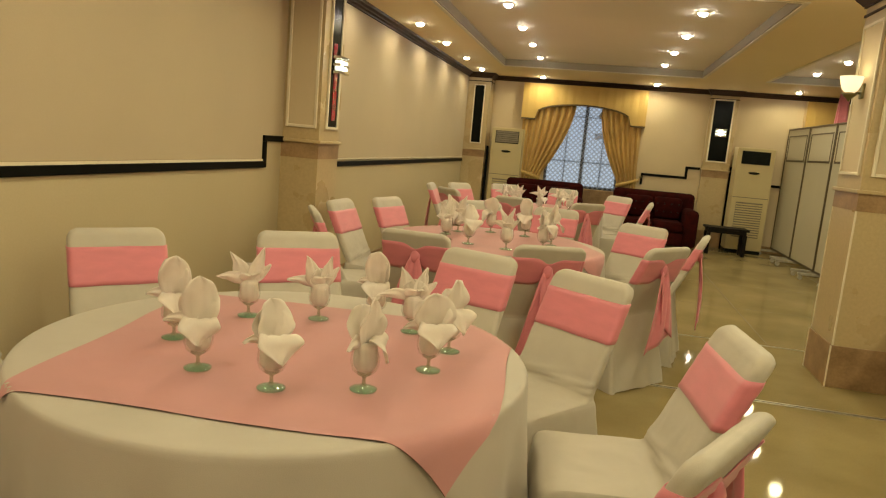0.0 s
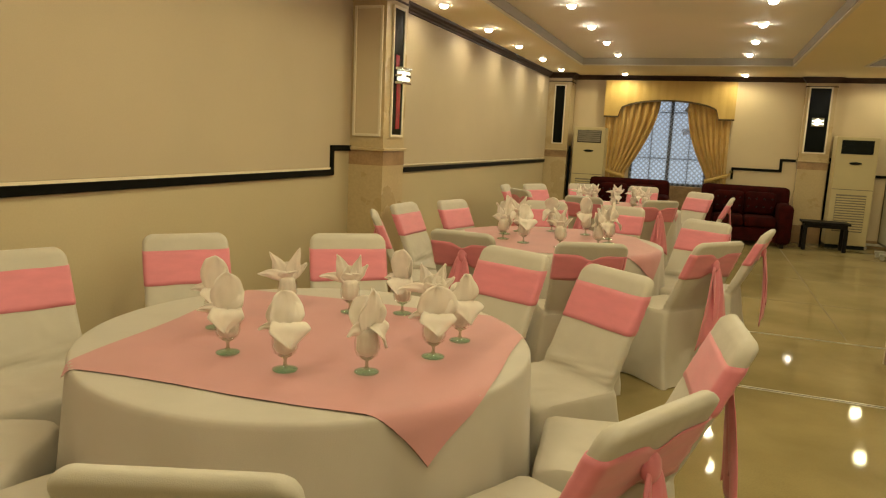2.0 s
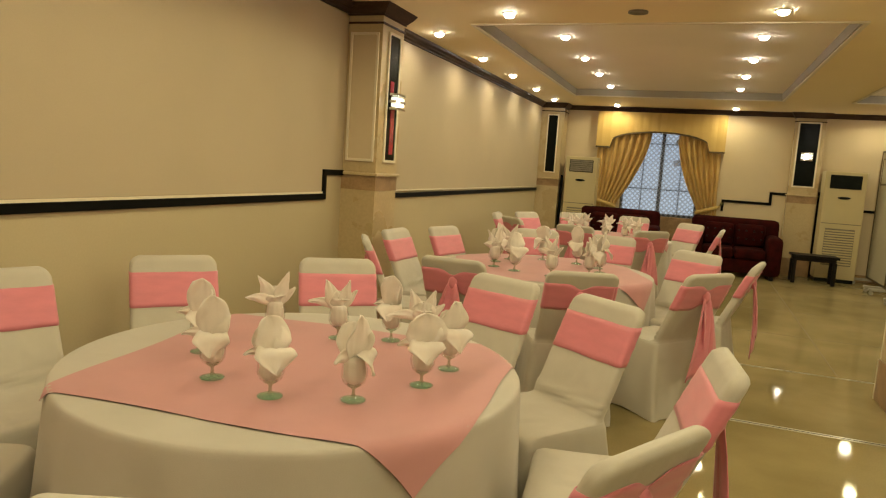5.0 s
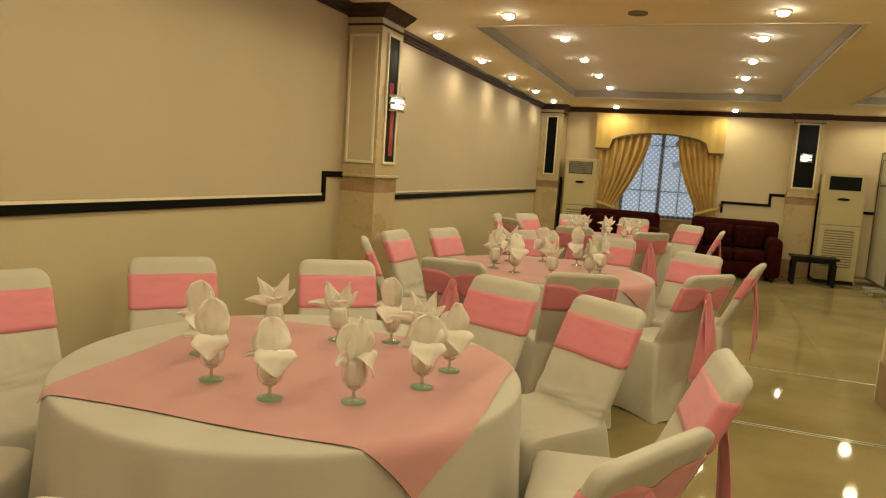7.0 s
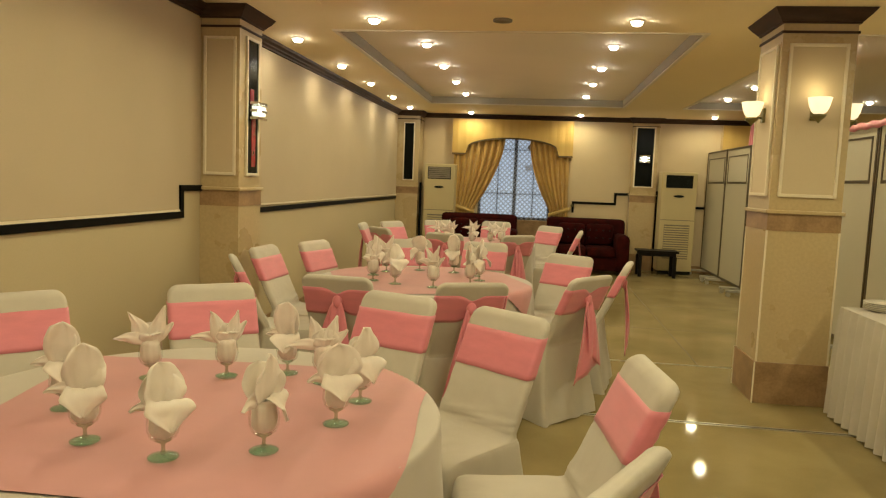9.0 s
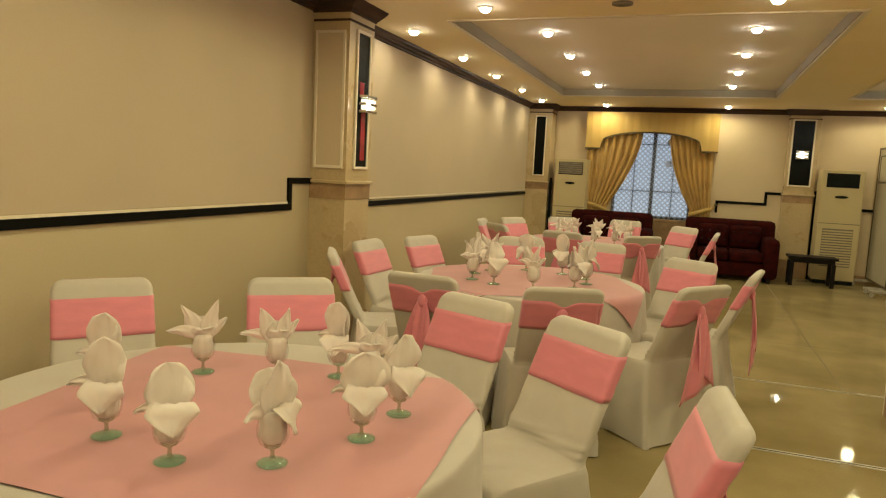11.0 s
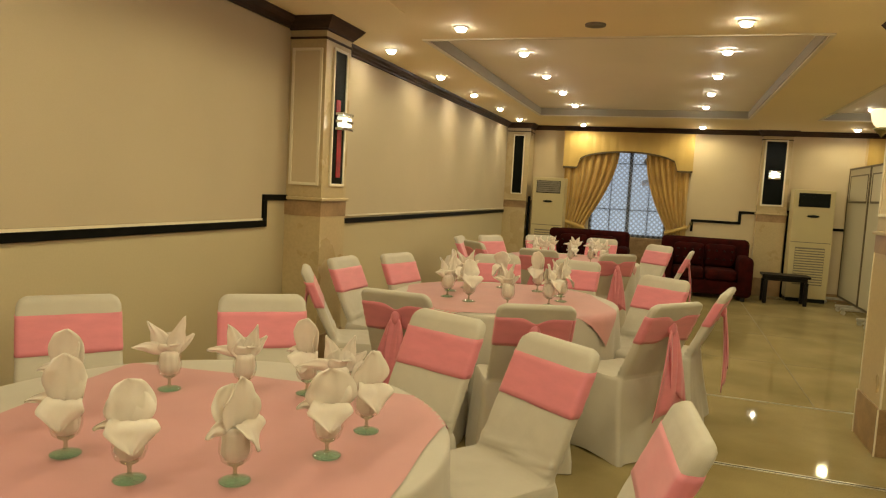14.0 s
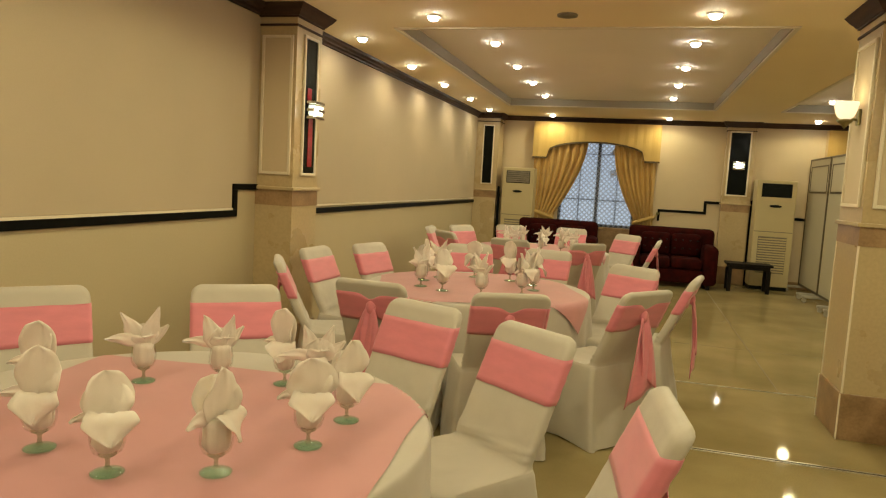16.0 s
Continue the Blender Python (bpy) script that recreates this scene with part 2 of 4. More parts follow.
floor = tagged(finish("floor", boxes((WX - 0.3, RX + 0.3, BY - 0.3, FY + 0.3, -0.15, 0.0)), M_FLOOR), "polished beige granite floor with glossy reflections", "floor", kind="structure")
for y, w in ((5.23, 0.022), (6.75, 0.012)):
    part("floor_strip", boxes((WX, 4.0, y - w, y - w * 0.35, 0.0, 0.003), (WX, 4.0, y + w * 0.35, y + w, 0.0, 0.003)), M_STRIP, floor, "thin metal expansion strip")
    part("floor_joint", boxes((WX, 4.0, y - w * 0.35, y + w * 0.35, 0.0, 0.0015)), M_BLACK, floor, "black joint between metal strips")

for k in range(4):
    y = 8.27 + 1.52 * k
    part("slab_joint", boxes((WX, 4.0, y - 0.003, y + 0.003, 0.0, 0.0008)), M_JOINT, floor, "thin brown joint between granite slabs")
for k in range(4):
    x = -0.44 + 1.52 * k
    part("slab_joint", boxes((x - 0.003, x + 0.003, 6.775, 13.7, 0.0, 0.0010)), M_JOINT, floor, "thin brown joint between granite slabs")

tagged(finish("wall_west", boxes((WX - 0.2, WX, BY, FY, 0, H + 0.3)), M_WALL), "cream painted side wall", "wall", kind="structure")
tagged(finish("wall_east", boxes((RX, RX + 0.2, BY, FY, 0, H + 0.3)), M_WALL), "cream painted side wall", "wall", kind="structure")
tagged(finish("wall_south", boxes((WX - 0.2, RX + 0.2, BY - 0.2, BY, 0, H + 0.3)), M_WALL), "cream painted end wall", "wall", kind="structure")
W0, W1, WZ0, WZ1 = 0.05, 1.40, 0.82, 2.42
tagged(finish("wall_north", boxes((WX - 0.2, W0, FY, FY + 0.2, 0, H + 0.3), (W1, RX + 0.2, FY, FY + 0.2, 0, H + 0.3), (W0, W1, FY, FY + 0.2, 0, WZ0), (W0, W1, FY, FY + 0.2, WZ1, H + 0.3)), M_PAPER), "cream papered end wall with window opening", "wall", kind="structure")

# lower ceiling with two trays cut out
T1, T2 = (-0.62, 2.42, 6.61, 11.98), (3.36, 6.36, 6.61, 11.98)
ceil_rows = [(WX - 0.2, RX + 0.2, BY, T1[2], H, H + 0.3), (WX - 0.2, RX + 0.2, T1[3], FY + 0.2, H, H + 0.3),
             (WX - 0.2, T1[0], T1[2], T1[3], H, H + 0.3), (T1[1], T2[0], T1[2], T1[3], H, H + 0.3), (T2[1], RX + 0.2, T1[2], T1[3], H, H + 0.3)]
tagged(finish("ceiling", boxes(*ceil_rows), M_CEIL), "yellow-cream painted plaster ceiling with recessed trays", "ceiling", kind="structure")
for t in (T1, T2):
    tagged(finish("ceiling_tray", boxes((t[0], t[1], t[2], t[3], TRAY, TRAY + 0.15)), M_TRAY), "grey-mauve recessed ceiling tray", "ceiling", kind="structure")
    lip = 0.035
    # riser boards, their shade painted in
    tagged(finish("trim", boxes((t[0], t[0] + 0.012, t[2], t[3], H, TRAY), (t[1] - 0.012, t[1], t[2], t[3], H, TRAY), (t[0] + 0.012, t[1] - 0.012, t[2], t[2] + 0.012, H, TRAY), (t[0] + 0.012, t[1] - 0.012, t[3] - 0.012, t[3], H, TRAY)), M_RISER_SHADE), "riser of the ceiling tray, coloured dark for its shade", "trim", kind="structure")
    tagged(finish("trim", boxes((t[0] - lip, t[0], t[2] - lip, t[3] + lip, H - 0.012, H), (t[1], t[1] + lip, t[2] - lip, t[3] + lip, H - 0.012, H),
                                (t[0], t[1], t[2] - lip, t[2], H - 0.012, H), (t[0], t[1], t[3], t[3] + lip, H - 0.012, H)), M_MOULD), "thin cream moulding round the ceiling tray", "trim", kind="structure")


def crown(a, b, inward):
    """Dark stepped cornice from a to b, growing towards inward."""
    bm = bmesh.new()
    a, b, n = Vector((*a, 0)), Vector((*b, 0)), Vector((*inward, 0))
    prof = [(0.0, 2.668), (0.018, 2.668), (0.022, 2.684), (0.045, 2.696), (0.05, 2.706), (0.080, 2.724), (0.088, 2.748), (0.0, 2.748)]
    rows = [[p + n * d + Vector((0, 0, z)) for d, z in prof] for p in (a, b)]
    r = grid(bm, rows)
    for q in r:
        bm.faces.new(q)
    return tagged(finish("trim", bm, M_CROWN), "dark brown wooden cornice under the ceiling", "cornice", kind="structure")


crown((WX, BY), (WX, FY), (1, 0))
crown((WX, FY), (RX, FY), (0, -1))

# raised fabric panels and black dado
for y0, y1 in ((-2.2, 1.45), (2.16, 5.44), (6.22, 13.28)):
    tagged(finish("wall_panel", boxes((WX, WX + 0.016, y0, y1, 1.218, 2.655), bevel=0.004), M_FABRIC), "beige fabric wall panel above the dado", "wall panel", kind="structure")
    tagged(finish("trim", boxes((WX, WX + 0.024, y0, y1, 1.203, 1.218)), M_MOULD), "thin pale ledge above the black dado rail", "trim", kind="structure")
tagged(finish("wall_panel", boxes((WX, WX + 0.008, 5.44, 5.785, 1.395, 2.655)), M_FABRIC), "narrow beige fabric strip beside the pillar", "wall panel", kind="structure")
DADO = [(-2.2, 1.45, 1.153, 1.203), (2.16, 5.505, 1.153, 1.203), (5.455, 5.505, 1.203, 1.350), (5.455, 5.785, 1.350, 1.395), (6.22, 13.31, 1.135, 1.183)]
tagged(finish("trim", boxes(*[(WX, WX + 0.022, *r) for r in DADO], bevel=0.003), M_BLACK), "black dado rail with a step beside the pillar", "dado rail", kind="structure")
FD = [(1.80, 2.60, 1.165, 1.21), (1.80, 1.84, 1.0, 1.165), (2.555, 2.60, 1.21, 1.35), (2.555, 2.84, 1.35, 1.395), (3.30, 4.6, 1.155, 1.20)]
tagged(finish("trim", boxes(*[(a, b, FY - 0.022, FY, c, d) for a, b, c, d in FD], bevel=0.003), M_BLACK), "black dado rail with a step on the end wall", "dado rail", kind="structure")
tagged(finish("baseboard", boxes((WX, WX + 0.02, BY, FY, 0, 0.12)), M_BAND), "brown marble skirting along the wall", "skirting", kind="structure")
tagged(finish("baseboard", boxes((WX + 0.02, RX, FY - 0.02, FY, 0, 0.12)), M_BAND), "brown marble skirting along the wall", "skirting", kind="structure")


# ---- pillars ----
def pillar_shell(p, x0, x1, y0, y1, beads=False):
    """Stone shaft, frieze, ledge and cornice round a rectangle of the plan."""
    e = 0.012
    part("shaft", boxes((x0, x1, y0, y1, 0.30, 1.24), (x0, x1, y0, y1, 1.385, 2.655)), M_STONE, p)
    part("plinth", boxes((x0 - e, x1 + e, y0 - e, y1 + e, 0, 0.30), bevel=0.004), M_BAND, p, "brown marble plinth")
    part("frieze", boxes((x0 - 0.004, x1 + 0.004, y0 - 0.004, y1 + 0.004, 1.24, 1.36)), M_BAND, p, "brown marble band")
    part("ledge", boxes((x0 - 0.022, x1 + 0.022, y0 - 0.022, y1 + 0.022, 1.36, 1.385), bevel=0.006), M_STONE, p)
    for x in (x0, x1) if beads else ():
        for y in (y0, y1):
            part("corner_bead", boxes((x - 0.006, x + 0.006, y - 0.006, y + 0.006, 0.30, 1.24), bevel=0.002), M_MOULD, p, "pale corner bead")
            bx, by = x + (e if x == x1 else -e), y + (e if y == y1 else -e)
            part("corner_bead", boxes((bx - 0.005, bx + 0.005, by - 0.005, by + 0.005, 0.0, 0.298), bevel=0.002), M_MOULD, p, "pale corner bead")
    part("capital_line", boxes((x0 - 0.010, x1 + 0.010, y0 - 0.010, y1 + 0.010, 2.590, 2.606)), M_CROWN, p, "dark line below the capital")
    c = boxes((x0 - 0.015, x1 + 0.015, y0 - 0.015, y1 + 0.015, 2.655, 2.668))
    lv = [(0.022, 2.668), (0.034, 2.684), (0.054, 2.704), (0.066, 2.720), (0.085, 2.748)]
    rings = [[c.verts.new(v) for v in ((x0 - d, y0 - d, z), (x1 + d, y0 - d, z), (x1 + d, y1 + d, z), (x0 - d, y1 + d, z))] for d, z in lv]
    for a, b in zip(rings, rings[1:]):
        for k in range(4):
            c.faces.new((a[k], a[(k + 1) % 4], b[(k + 1) % 4], b[k]))
    c.faces.new(rings[0][::-1])
    c.faces.new(rings[-1])
    part("capital", c, M_CROWN, p, "dark brown stepped wooden capital")


def face_m(x, y, z, n):
    """A frame on a face: local x along it, y out of it, z up."""
    n = Vector((*n, 0))
    along = Vector((n.y, -n.x, 0))
    return Matrix(((along.x, n.x, 0, x), (along.y, n.y, 0, y), (0, 0, 1, z), (0, 0, 0, 1)))


def framed(p, name, m, w, h, material, label, fw=0.022):
    part(name, boxes((-w / 2, w / 2, 0.0, 0.008, 0, h)), material, p, label, m=m)
    part("moulding", boxes((-w / 2 - fw, -w / 2, 0, 0.018, -fw, h + fw), (w / 2, w / 2 + fw, 0, 0.018, -fw, h + fw), (-w / 2, w / 2, 0, 0.018, -fw, 0), (-w / 2, w / 2, 0, 0.018, h, h + fw), bevel=0.004), M_MOULD, p, "cream moulded frame", m=m)


def crystal_sconce(m):
    s = thing("wall_sconce", m, "chrome and crystal bar wall sconce before a black glass strip", "wall lamp", "crystal sconces")
    part("backplate", boxes((-0.05, 0.05, 0.0, 0.02, -0.05, 0.05), bevel=0.004), M_CHROME, s)
    for z in (-0.024, 0.024):
        part("crystal_bar", boxes((-0.085, 0.085, 0.03, 0.075, z - 0.011, z + 0.011), bevel=0.004), M_TUBE, s, "glowing crystal bar")
    for z in (-0.058, 0.0, 0.058):
        part("chrome_bar", boxes((-0.095, 0.095, 0.02, 0.085, z - 0.011, z + 0.011), bevel=0.004), M_CHROME, s)
    lamp = bpy.data.lights.new("sconce_lamp", "POINT")
    lamp.energy, lamp.color, lamp.shadow_soft_size = 1.8, (1, 0.85, 0.65), 0.03
    lo = new("sconce_lamp", lamp)
    lo.parent, lo.location = s, (0, 0.13, 0)


def wall_pillar(y0, y1, px1, label, corner=False):
    p = thing("pillar", pose(0, 0, 0), label, "pillar", "wall pillars", "structure")
    pillar_shell(p, WX, px1, y0, y1)
    if corner:
        framed(p, "mirror", face_m((WX + px1) / 2 + 0.022, y0, 1.50, (0, -1)), 0.165, 1.02, M_DARKGLASS, "black glass strip", 0.02)
        return
    framed(p, "panel", face_m((WX + px1) / 2 + 0.005, y0, 1.50, (0, -1)), 0.215, 1.0, M_PANEL, "plain cream panel")
    mid = (y0 + y1) / 2 + 0.02
    framed(p, "mirror", face_m(px1, mid, 1.50, (1, 0)), 0.20, 1.03, M_DARKGLASS, "black glass strip")
    # added strips below and above the sconce, its red glow put into colour
    for x0, x1, z0, z1 in ((-0.055, 0.02, 0.05, 0.44), (-0.02, 0.05, 0.54, 0.66)):
        part("glow_strip", boxes((x0, x1, 0.008, 0.0115, z0, z1)), M_REDGLOW, p, "deep red strip for the glow round the sconce", m=face_m(px1, mid, 1.50, (1, 0)))
    crystal_sconce(face_m(px1 + 0.008, mid, 1.99, (1, 0)))


wall_pillar(1.50, 1.98, -1.13, "beige marble wall pillar with black glass strip")
wall_pillar(5.785, 6.21, -1.13, "beige marble wall pillar with black glass strip")
wall_pillar(13.32, FY, -1.03, "beige marble wall pillar near the room corner", True)

p = thing("pillar", pose(0, 0, 0), "beige marble pillar with mirror strip on the end wall", "pillar", "wall pillars", "structure")
pillar_shell(p, 2.82, 3.27, FY - 0.12, FY)
framed(p, "mirror", face_m(3.035, FY - 0.12, 1.53, (0, -1)), 0.30, 1.04, M_DARKGLASS, "black glass strip", 0.024)
crystal_sconce(face_m(3.035, FY - 0.112, 2.02, (0, -1)))

for x, y in ((-0.985, 13.36), (3.31, FY - 0.06)):
    pipe = thing("pipe", pose(x, y, 0), "dark vertical conduit pipe beside a pillar", "pipe", "conduit pipes")
    part("tube", tube(bmesh.new(), (0, 0, 0), (0, 0, 1.45), 0.022), M_BLACK, pipe)


def glass_sconce(m):
    s = thing("wall_sconce", m @ Matrix.Diagonal((0.95, 0.95, 0.95, 1)), "brass wall sconce with glowing frosted glass bowl", "wall lamp", "column sconces")
    part("bracket", boxes((-0.03, 0.03, 0, 0.02, -0.06, 0.05), bevel=0.006), M_BRASS, s)
    part("arm", tube(bmesh.new(), (0, 0.02, -0.02), (0, 0.08, -0.02), 0.009), M_BRASS, s)
    part("finial", lathe([(0.002, -0.085), (0.016, -0.065), (0.04, -0.045), (0.055, -0.025), (0.03, -0.02)], 14), M_BRASS, s, "leaf-shaped brass cup", True, pose(0, 0.09, 0))
    part("shade", lathe([(0.03, -0.02), (0.052, 0.0), (0.066, 0.035), (0.075, 0.075), (0.079, 0.095)], 20), M_SHADE, s, "glowing frosted glass shade", True, pose(0, 0.09, 0))
    lamp = bpy.data.lights.new("sconce_lamp", "POINT")
    lamp.energy, lamp.color, lamp.shadow_soft_size = 0.42, WARM, 0.04
    lo = new("sconce_lamp", lamp)
    lo.parent, lo.location = s, (0, 0.09, 0.16)


CX0, CX1, CY0, CY1 = 2.76, 3.24, 5.80, 6.28
p = thing("column", pose(0, 0, 0), "free-standing beige marble column with framed panels", "column", kind="structure")
pillar_shell(p, CX0, CX1, CY0, CY1, True)
for m in (face_m(3.0, CY0, 0, (0, -1)), face_m(3.0, CY1, 0, (0, 1)), face_m(CX0, 6.04, 0, (-1, 0)), face_m(CX1, 6.04, 0, (1, 0))):
    framed(p, "panel", m @ pose(0, 0, 1.50), 0.34, 1.0, M_PANEL, "plain cream panel")
    glass_sconce(m @ pose(0, 0.008, 2.06))


# ---- recessed lamps ----
def downlight(x, y, z, power=1.0):
    d = thing("downlight", pose(x, y, z), "small round recessed ceiling spotlight switched on", "ceiling light", "recessed downlights")
    part("ring", lathe([(0.043, -0.001), (0.045, -0.010), (0.049, -0.012), (0.053, -0.010), (0.060, -0.004), (0.063, 0.0)], 20), M_MOULD, d, "thin metal ring", True)
    part("bulb", lathe([(0.001, -0.040), (0.015, -0.039), (0.029, -0.034), (0.038, -0.025), (0.041, -0.013), (0.038, -0.005), (0.034, 0.0)], 20), M_LAMP, d, "glowing bulb face", True)
    lamp = bpy.data.lights.new("spot_lamp", "SPOT")
    lamp.energy, lamp.color, lamp.shadow_soft_size = SPOT_W * power, WARM, 0.08
    lamp.spot_size, lamp.spot_blend = radians(170), 0.3
    lo = new("spot_lamp", lamp)
    lo.parent, lo.location = d, (0, 0, -0.075)


for y in (6.97, 8.42, 9.80, 11.25, 12.68):
    downlight(-1.10, y, H, 0.36)
for x in (-0.01, 1.81, 3.86, 5.8):
    for y in (7.65, 8.93, 10.20, 11.48):
        downlight(x, y, TRAY)
for x, y in ((-0.195, 6.18), (1.83, 6.18), (-0.10, 13.30), (1.85, 13.30), (4.08, 13.15), (4.08, 6.09)):
    downlight(x, y, H)
for y in (4.60, 3.25, 1.90, 0.55, -0.80):
    for x in (-0.16, 1.82, 4.08):
        downlight(x, y, H, 1.35)

v = thing("ceiling_vent", pose(0.82, 6.18, H), "small round grey ceiling air vent", "vent")
part("frame", lathe([(0.075, 0.0), (0.075, -0.012), (0.062, -0.014), (0.058, -0.004), (0.001, -0.004)], 24), M_ACGREY, v, smooth=True)
h = thing("ceiling_hatch", pose(-0.7, 5.5, H), "flush cream ceiling access hatch", "hatch")
part("panel", boxes((-0.22, 0.22, -0.22, 0.22, -0.006, 0.0), bevel=0.002), M_CEIL, h)

# ---- window with drapery ----
w = thing("window_1", pose(0, FY, 0), "metal-framed window with lace pattern behind gold curtains", "window", kind="structure")
part("window_frame", boxes((W0, W0 + 0.05, 0.05, 0.11, WZ0, WZ1), (W1 - 0.05, W1, 0.05, 0.11, WZ0, WZ1), (W0 + 0.05, W1 - 0.05, 0.05, 0.11, WZ0, WZ0 + 0.05), (W0 + 0.05, W1 - 0.05, 0.05, 0.11, WZ1 - 0.05, WZ1)), M_WINFRAME, w)
part("mullion", boxes((0.70, 0.76, 0.05, 0.11, WZ0 + 0.05, WZ1 - 0.05)), M_WINFRAME, w)
for x in (0.41, 1.07):
    part("glazing_bar", boxes((x - 0.010, x + 0.010, 0.065, 0.095, WZ0 + 0.05, WZ1 - 0.05)), M_WINFRAME, w)
for z in (1.30, 2.12):
    part("glazing_bar", boxes((W0 + 0.05, 0.70, 0.062, 0.098, z - 0.010, z + 0.010), (0.76, W1 - 0.05, 0.062, 0.098, z - 0.010, z + 0.010)), M_WINFRAME, w)
part("apron", boxes((W0 - 0.10, W1 + 0.10, -0.03, 0.0, 0.12, WZ0 - 0.04), bevel=0.004), M_BAND, w, "brown marble facing below the sill")
part("window_sill", boxes((W0 - 0.03, W1 + 0.03, -0.05, 0.05, WZ0 - 0.04, WZ0), bevel=0.006), M_BAND, w)
lc = tagged(finish("lace_curtain", boxes((W0 + 0.02, W1 - 0.02, FY + 0.030, FY + 0.034, WZ0 + 0.01, WZ1 - 0.01)), M_LACE), "sheer white lace curtain against the window", "curtain")
lc.visible_shadow = False
bd = tagged(finish("backdrop", boxes((-2, 3.5, FY + 0.9, FY + 0.92, -0.5, 4.0)), M_SKYCARD), "pale blue daylight outside the window", "backdrop", kind="structure")


def valance(x0, x1, arch):
    mid, hw = (x0 + x1) / 2, (x1 - x0) / 2
    v = thing("valance", pose(0, FY, 0), "gold fabric pelmet with arched lower edge and dark fringe", "valance", "window valances")
    bm, fr = bmesh.new(), bmesh.new()
    n = 44
    xs = [x0 + (x1 - x0) * i / n for i in range(n + 1)]

    def low(x):
        u = abs(x - mid) / hw
        return 2.02 if u > 0.74 else (2.12 + arch * math.sqrt(max(0.0, 1 - (u / 0.76) ** 2)))

    for y in (-0.15,):
        grid(bm, [[(x, y + 0.004 * math.sin(x * 40), z) for x in xs] for z in (2.655,)] + [[(x, y + 0.004 * math.sin(x * 40), low(x)) for x in xs]])
    thick(bm, 0.02)
    box(bm, x0, x0 + 0.02, -0.13, 0.0, 2.02, 2.655)
    box(bm, x1 - 0.02, x1, -0.13, 0.0, 2.02, 2.655)
    part("pelmet", bm, M_VAL, v)
    grid(fr, [[(x, -0.156, low(x) + 0.008) for x in xs], [(x, -0.158, low(x) - 0.022) for x in xs]])
    thick(fr, 0.012)
    part("fringe", fr, M_FRINGE, v, "dark fringe")


valance(-0.45, 1.76, 0.20)
valance(4.36, 6.5, 0.20)


def strip_bm(a, b, h):
    """A slack band from a to b, h wide either way in height."""
    bm = bmesh.new()
    a, b = Vector(a), Vector(b)
    grid(bm, [[a.lerp(b, i / 8) + Vector((0, 0, e * h * (1 - 0.5 * i / 8) - 0.02 * math.sin(i / 8 * math.pi))) for i in range(9)] for e in (-1, 0, 1)])
    return bm


def curtain(side, top, tie, bottom):
    """A gathered curtain: inner and outer edges at the top, at the tie-back and at the hem."""
    c = thing("curtain", pose(0, FY, 0), "gold satin curtain gathered by a tie-back", "curtain", "window curtains")
    bm = bmesh.new()
    rows, nz, nx = [], 34, 60
    for k in range(nz + 1):
        z = 2.30 + (0.06 - 2.30) * k / nz
        if z > 1.0:
            u = ((2.30 - z) / 1.30)
            s = u ** 1.7
            a, b = (top[i] + (tie[i] - top[i]) * s for i in (0, 1))
        else:
            s = math.sqrt((1.0 - z) / 0.94)
            a, b = (tie[i] + (bottom[i] - tie[i]) * s for i in (0, 1))
        w = abs(b - a)
        row = []
        for i in range(nx + 1):
            f = i / nx
            ph = f * math.tau * 7.5 + 0.5 * math.sin(z * 3 + f * 6)
            row.append((a + (b - a) * f + 0.012 * math.sin(ph * 2), -0.085 + (0.03 + 0.012 * (1 - w)) * math.sin(ph), z))
        rows.append(row)
    grid(bm, rows)
    thick(bm, 0.004)
    part("drape", bm, M_GOLD, c, smooth=True)
    t = bmesh.new()
    x0, x1 = sorted(tie)
    n = 24
    rr = []
    for dz in (-0.035, 0.0, 0.035):
        rr.append([((x0 + x1) / 2 + ((x1 - x0) / 2 + 0.025) * math.cos(q), -0.08 + 0.072 * math.sin(q), 1.0 + dz + 0.06 * side * math.cos(q)) for q in [i * math.tau / n for i in range(n + 1)]])
    grid(t, rr)
    thick(t, 0.006)
    part("tie_back", t, M_VAL, c, "gold tie-back band", True)
    hx = -0.50 if side < 0 else 1.80
    part("strap", thick(strip_bm(((x0 if side < 0 else x1), -0.06, 1.03), (hx, -0.03, 1.13), 0.035), 0.006), M_VAL, c, "gold strap to the wall hook", True)
    k = lathe([(0.006, 0.0), (0.006, 0.03), (0.022, 0.034), (0.026, 0.046), (0.016, 0.056), (0.001, 0.058)], 12)
    part("hook", k, M_BRASS, c, "dark brass tie-back hook", True, pose(hx, 0.0, 1.13, 90, 0, 0))


curtain(-1, (0.52, -0.42), (-0.02, -0.40), (0.05, -0.42))
curtain(1, (0.98, 1.72), (1.40, 1.72), (1.35, 1.74))


